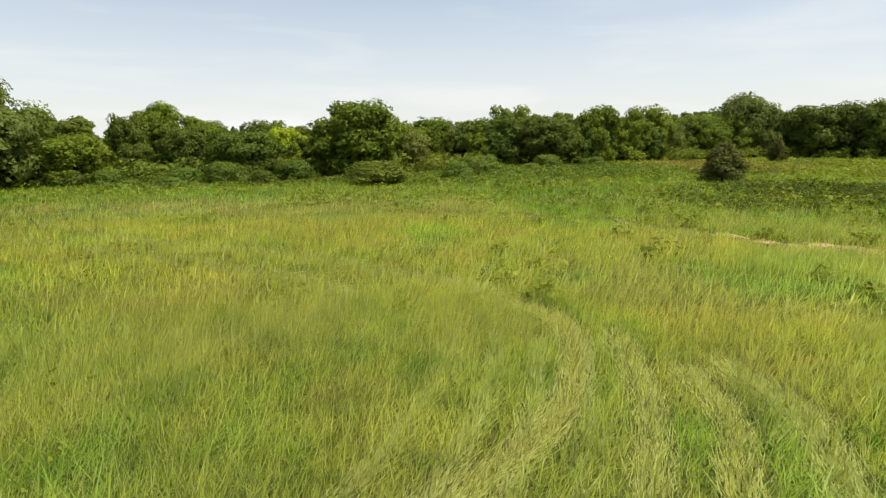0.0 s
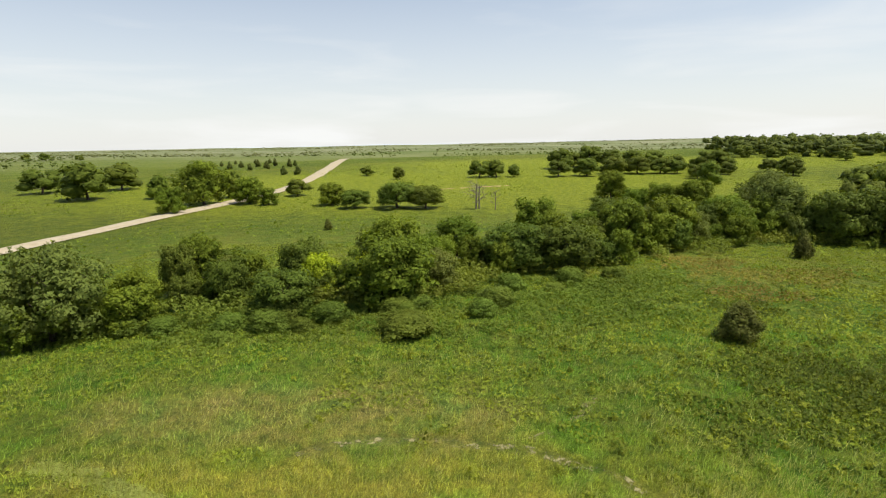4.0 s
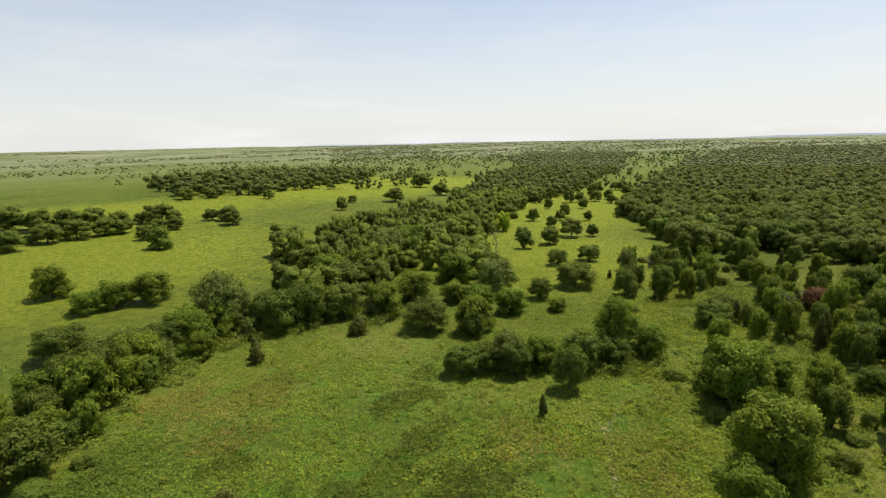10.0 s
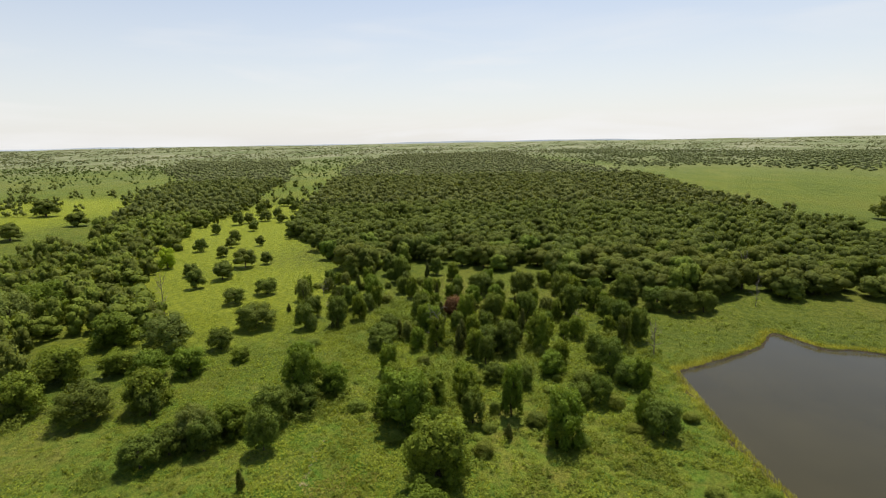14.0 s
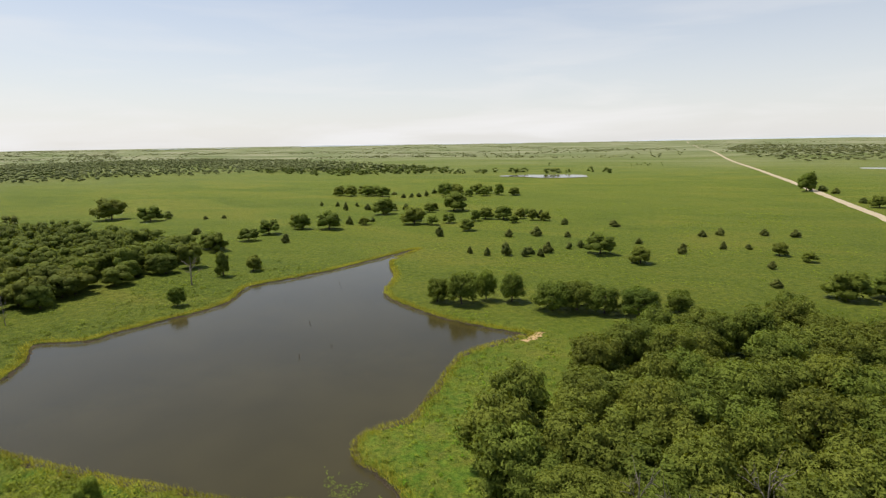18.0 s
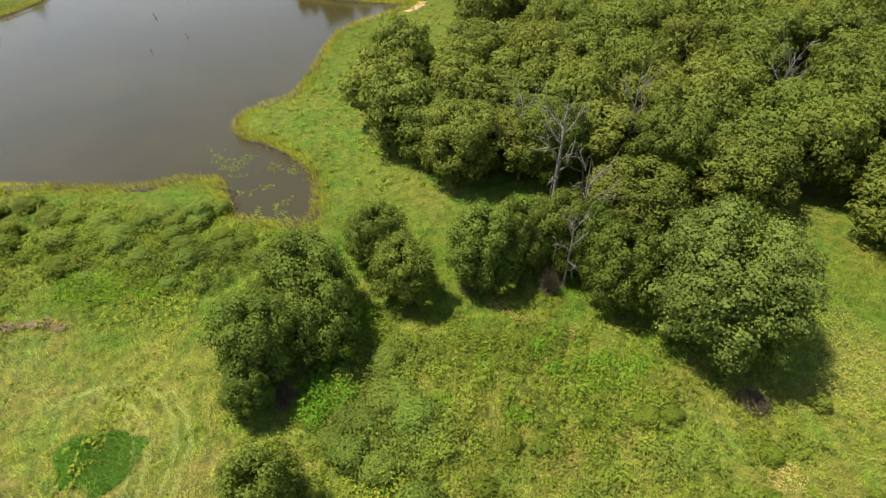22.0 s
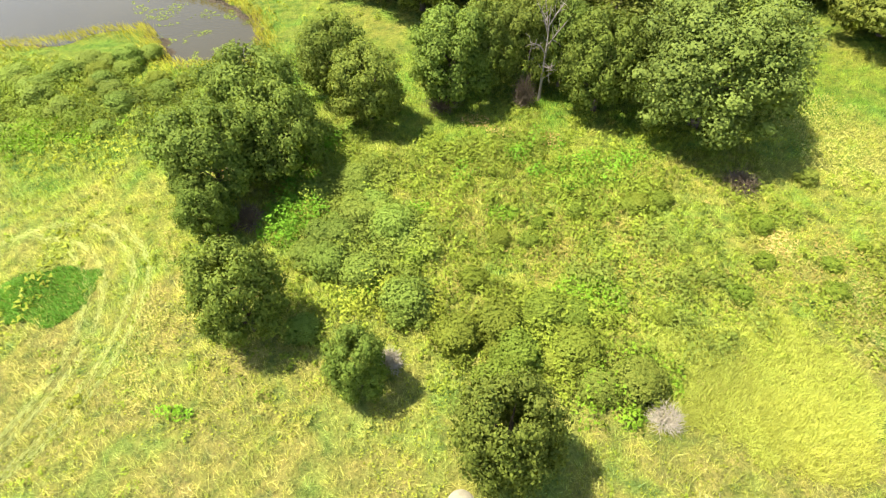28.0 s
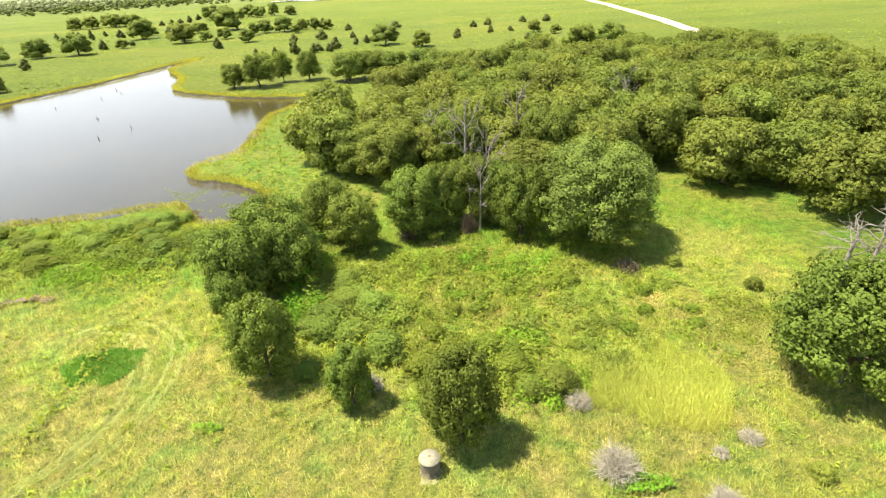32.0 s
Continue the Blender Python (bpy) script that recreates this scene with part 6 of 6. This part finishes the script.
MEADOW_PATCHES = [("sumac_patch", "low dark green sumac patch in the meadow", HERB_SUMAC, 0.20, 0.5, 45,
                   [(28.5, 29.5, 8.0, 5.5, -25), (21, 31, 6, 3.5, 0), (17, 26.5, 5, 3, 0), (38, 24, 7, 4, 20), (24, 46, 3, 2, 0), (45, 40, 4, 2.5, 0), (40, 33, 4, 2, 0), (52, 44, 3, 2, 0)]),
                  ("sumac_patch", "grey-green leafy thicket below the trees", HERB_GREY, 0.22, 0.6, 40,
                   [(8, 48, 12, 6.5, 25), (-8, 43, 9, 3.6, 8), (-22, 40, 9, 3.4, 0), (18, 55, 6, 4, 30), (13, 50, 7, 4, 0)]),
                  ("weed_patch", "russet-brown weeds in the meadow", HERB_BROWN, 0.21, 0.42, 26,
                   [(33, 57, 8, 4.5, -10), (46, 24, 3.5, 4, 0), (28, 63, 5, 3, 0), (52, 13, 5, 4, 0), (26, 50, 4, 2.5, 0), (44, 8, 4, 4, 0)]),
                  ("creek_thicket", "tangled green thicket along the creek", BUSH_LEAF, 0.30, 2.0, 34,
                   [(-36, 44, 9, 3.5, 0), (-22, 46, 8, 3.5, 5), (-12, 49, 7, 3.5, 10), (-2, 55, 6, 3.5, 30), (3, 60, 5, 3, 30), (16, 66, 7, 3, 15), (30, 72, 9, 3, 10), (44, 77, 8, 3, 0), (56, 74, 8, 3, -10), (66, 66, 5, 3, 0),
                    (64, 34, 5, 3.5, -40), (72, 22, 6, 3.5, -30), (76, 8, 7, 4, 80), (98, -8, 6, 4, 0), (100, -30, 4, 5, 0), (118, 12, 8, 8, 0), (104, 8, 7, 5, 0)])]
for name, label, mat, leaf, tall, dense, spots in MEADOW_PATCHES:
    for cx, cy, rx, ry, turn in spots:
        m = max(rx, ry) * 1.4
        p = gen.uniform((cx - m, cy - m), (cx + m, cy + m), (int(4 * m * m * dense), 2))
        herbs(name, label, mat, p[blob(p[:, 0], p[:, 1], cx, cy, rx, ry, turn)], leaf, tall, gen)
# scattered tussocks of the wider prairie
p = gen.uniform((-150, -330), (180, 240), (70000, 2))
r = np.hypot(p[:, 0], p[:, 1])
keep = (r > 75) & (shore_distance(p[:, 0], p[:, 1]) > 1) & (drift(p[:, 0], p[:, 1], 16, 3, 6) > 0.55) & (np.abs(p[:, 0] + 80) > 12)
herbs("prairie_tussocks", "coarse green tussocks over the open prairie", HERB_GREEN, p[keep][:34000], 0.5, 0.35, gen)

# reeds round the pond
line = smooth_line(POND + POND[:1], 0.25)
k = gen.integers(0, len(line), 52000)
p = line[k] + gen.normal(size=(len(k), 2)) * 0.9
d = shore_distance(p[:, 0], p[:, 1])
blades("reeds", "yellow-green reeds and sedge along the shore", REED, p[(d > -0.25) & (d < 2.4)], 0.62, 0.06, gen, 0.6)


# ---- small things ----
def disc_stack(profile, sides=40):
    """A turned solid from (radius, height) pairs."""
    v, q = [], []
    for i, (r, z) in enumerate(profile):
        for k in range(sides):
            t = 2 * math.pi * k / sides
            v.append((r * math.cos(t), r * math.sin(t), z))
        if i:
            for k in range(sides):
                q.append(((i - 1) * sides + k, (i - 1) * sides + (k + 1) % sides, i * sides + (k + 1) % sides, i * sides + k))
    return np.array(v), np.array(q)


def well_tank(x, y):
    """A round concrete cistern with a low lid of two halves and a lifting ring."""
    ob = tagged(new("water_cistern"), "round concrete cistern with pale conical lid standing in the grass", "cistern")
    ob.location = (x, y, float(bumps_at(np.array(x), np.array(y))))
    v, q = disc_stack([(0.56, -0.08), (0.60, 0.0), (0.60, 0.06), (0.515, 0.08), (0.51, 0.5), (0.50, 0.93), (0.44, 0.94), (0.43, 0.6)])
    under(new("wall", mesh_of("wall", v, None, q, CONCRETE, False)), ob)
    for k in range(2):
        a = [math.pi * k + 0.012 + (math.pi - 0.024) * i / 20 for i in range(21)]
        rim = [(0.55 * math.cos(t), 0.55 * math.sin(t)) for t in a]
        v = [(cx, cy, 0.945) for cx, cy in rim] + [(cx, cy, 0.985) for cx, cy in rim] + [(0.02 * math.cos(t), 0.02 * math.sin(t), 1.045) for t in a]
        q = [(i, i + 1, i + 22, i + 21) for i in range(20)] + [(i + 21, i + 22, i + 43, i + 42) for i in range(20)]
        lid = under(new("lid", mesh_of("lid", v, None, q, LID)), ob)
        lid["label"] = "pale weathered concrete lid half"
    pts = [(0.09 * math.cos(t), 0.0, 1.05 + 0.09 * math.sin(t)) for t in np.linspace(0, math.pi, 9)]
    v, q = tube(pts, [0.012] * 9, 6)
    under(new("handle", mesh_of("handle", v, None, q, RUST, True)), lid)["label"] = "rusty iron lifting ring"
    v, q = disc_stack([(0.95, -0.02), (0.93, 0.035), (0.5, 0.05)], 28)
    v = v * np.array([1 + 0.08 * math.sin(5 * i) for i in range(len(v))])[:, None] ** np.array((1, 1, 0))
    under(new("apron", mesh_of("apron", v, None, q, SANDY, True)), ob)["label"] = "bare pale soil trodden round the cistern"
    return ob


well_tank(-2.3, -2.1)
ribbon("bare_bank", [(17.6, -93.6), (16.0, -96.8), (15.6, -99.6)], 1.6, SAND, 0.05, 0.5, "small bare sandy spit on the pond bank", "bank", 0.02, 0.2)
ribbon("eroded_gully", [(-13, 153), (-6, 158), (2, 161.5), (12, 165)], 1.5, SAND, 0.06, 1.5, "bare pinkish eroded gully in the pasture", "gully", 0.02, 0.6)
ribbon("bare_bank", [(34.6, -19.6), (32.5, -20.6), (30, -21.1), (28.6, -20.8)], 0.9, REDSOIL, 0.22, 0.5, "reddish eroded soil in the weeds", "bank", 0.02, 0.2)
ribbon("trodden_trail", [(41, 11.4), (43.7, 13.1), (46.9, 14.8), (49.8, 16.0), (54, 18.2), (58, 18.4), (63, 18.4)], 0.7, TRODDEN, 0.05, 0.6, "pale trodden trail through the meadow", "path", 0.02, 0.15)


def dry_bush(x, y, w, h, seed):
    """A leafless grey brush: many thin stems springing from one root."""
    g = np.random.default_rng(seed)
    ob = tagged(new("dry_bush"), "leafless pale grey brush in the grass", "bush", "dry bushes")
    ob.location = (x, y, 0)
    pieces, twigs = [], []
    for k in range(int(90 + 50 * w)):
        a, o = g.uniform(0, 6.283), math.sqrt(g.uniform(0, 1)) * w / 2
        e = np.array((o * math.cos(a), o * math.sin(a), h * math.sqrt(max(0.05, 1 - (2 * o / w) ** 2)) * g.uniform(0.6, 1.05)))
        s = np.array((0.12 * o * math.cos(a), 0.12 * o * math.sin(a), 0))
        mid = (s + e) / 2 + np.array((0.1 * e[0], 0.1 * e[1], 0.1 * h)) + g.normal(size=3) * 0.05 * w
        pieces.append(tube([tuple(s), tuple(mid), tuple(e)], [0.018, 0.014, 0.006], 3))
        for _ in range(3):
            t = mid + (e - mid) * g.uniform(0.2, 1) + g.normal(size=3) * 0.11 * w
            t[2] = max(0.03, t[2])
            twigs.append(tube([tuple(mid), tuple(t)], [0.010, 0.005], 3))
    v, q = joined(pieces + twigs)
    under(new("brush", mesh_of("brush", v, None, q, DRYWOOD if y > -14 else TWIGS)), ob)
    return ob


for i, (x, y, w, h) in enumerate(((-11.6, -1.3, 2.7, 1.4), (-14.0, 1.4, 1.4, 0.8), (-16.0, 0.9, 1.7, 0.9), (-10.9, -5.9, 1.7, 0.9), (-19.1, -2.7, 1.3, 0.7),
                                  (-17.1, -1.9, 0.9, 0.5), (-12.9, 0.9, 0.9, 0.5), (-18.6, -20.6, 2.2, 0.9), (-0.6, -28.6, 2.6, 2.2), (1.2, -8.3, 1.6, 1.0), (10.2, -17.2, 2.2, 1.4),
                                  (-6.3, -29.0, 1.8, 2.6), (-24.5, 0.5, 1.2, 0.6), (20.5, 3.0, 0.9, 0.4))):
    dry_bush(x, y, w, h, 40 + i)
for x, y, h, w in ((-7.4, -29.6, 6.6, 3.4), (-8.6, -33.5, 8.6, 4.0), (-6.8, -40.7, 10.0, 6.0), (-13.5, -47.0, 9.5, 5.0), (-29.0, -55, 9.0, 5.0), (-36, -17.5, 5.6, 4.6), (-3.5, -44, 8.8, 4.0)):
    plant("dead", x, y, h, w, "bare grey dead tree among green oaks")
for x, y, h, w in ((20.7, 3.4, 0.7, 1.0), (-21.2, -0.3, 0.9, 1.5), (-25, 3.0, 0.8, 1.4), (-22.5, -21, 1.0, 1.7), (-27, -17, 1.0, 1.6), (-10.0, -7.4, 1.7, 3.2), (-8.3, -7.2, 1.3, 2.4)):
    plant("bush", x, y, h, w)

for kind, number, cx, cy, rx, ry, low, high in (("briar", 64, 2.6, -14.6, 4.2, 3.4, 1.7, 3.2), ("briar", 22, 5.6, -19, 2.4, 3.0, 1.5, 2.8), ("sumac", 58, -6.2, -9.4, 4.6, 2.0, 1.5, 3.0),
                                               ("sapling", 60, -3.5, -18.5, 8.5, 5.0, 0.9, 1.9), ("sumac", 26, -12.5, -18.8, 5.0, 1.6, 1.0, 1.9), ("sumac", 22, -7.5, -14, 6, 3, 0.8, 1.5),
                                               ("briar", 130, 42, -31.5, 15, 4.2, 1.6, 3.4), ("sumac", 90, 45, -31, 14, 4.5, 1.6, 3.2), ("briar", 60, 25, -30.5, 6.5, 4.0, 1.5, 3.0), ("sumac", 34, 22, -31, 5, 3.0, 1.4, 2.6), ("sapling", 14, -18, -15, 5, 3, 0.9, 1.6)):
    for x, y in inside(number, cx, cy, rx, ry):
        w = gen.uniform(low, high)
        plant(kind, x, y, w * gen.uniform(0.36, 0.6), w, "", "mid")

# drowned stems standing in the pond
for x, y in ((78, -102), (62, -89.5), (71.5, -117), (74.6, -121), (63.2, -90.8), (51.4, -81), (53.8, -74.4), (73, -111)):
    g = np.random.default_rng(int(x * 10))
    ob = tagged(new("drowned_snag"), "bare drowned snag standing in the pond", "snag", "drowned snags")
    ob.location = (x, y, -0.4)
    tops = g.uniform(-0.25, 0.25, (3, 2))
    v, q = joined([tube([(t[0] * 0.2, t[1] * 0.2, -0.8), (t[0] * 0.5, t[1] * 0.5, 0.2), (t[0] * 1.3, t[1] * 1.3, g.uniform(0.35, 0.8))], [0.03, 0.022, 0.008], 5) for t in tops])
    under(new("stalk", mesh_of("stalk", v, None, q, BARK)), ob)

# water weed in the shallow arm of the pond
p = gen.uniform((15, -48), (31, -35), (5200, 2))
d = shore_distance(p[:, 0], p[:, 1])
p = p[(d < -0.3) & (drift(p[:, 0], p[:, 1], 1.6, 3, 8) > np.where(np.hypot(p[:, 0] - 25.5, p[:, 1] - (-44.5)) < 2.4, 0.42, 0.64))]
c = np.concatenate([p, np.full((len(p), 1), -0.385)], 1)
v, t = three_cornered(c, unit(gen.normal(size=c.shape) * 0.05 + np.array((0, 0, 1))), 0.20, gen)
tagged(new("water_weed", mesh_of("water_weed", v, t, None, HERB_GREY)), "floating pads of water weed in the shallows", "water weed", kind="stuff")

# far ponds on the prairie
for name, x, y, rx, ry in (("far_pond", 96, -552, 44, 24), ("far_pond", -248, -708, 34, 22), ("far_pond", 335, 150, 10, 5)):
    t = np.linspace(0, 2 * math.pi, 40, endpoint=False)
    wob = 1 + 0.12 * np.sin(3 * t + x) + 0.08 * np.sin(5 * t)
    v = np.stack([x + rx * wob * np.cos(t), y + ry * wob * np.sin(t)], 1)
    v = np.concatenate([v, np.full((40, 1), float(height(np.array(v[:, 0]), np.array(v[:, 1])).max()) + 0.15)], 1)
    v = np.concatenate([v, [[x, y, v[0, 2]]]])
    tri = [(i, (i + 1) % 40, 40) for i in range(40)]
    tagged(new(name, mesh_of(name, v, tri, None, WATER)), "far pale pond shining on the prairie", "pond", kind="structure")
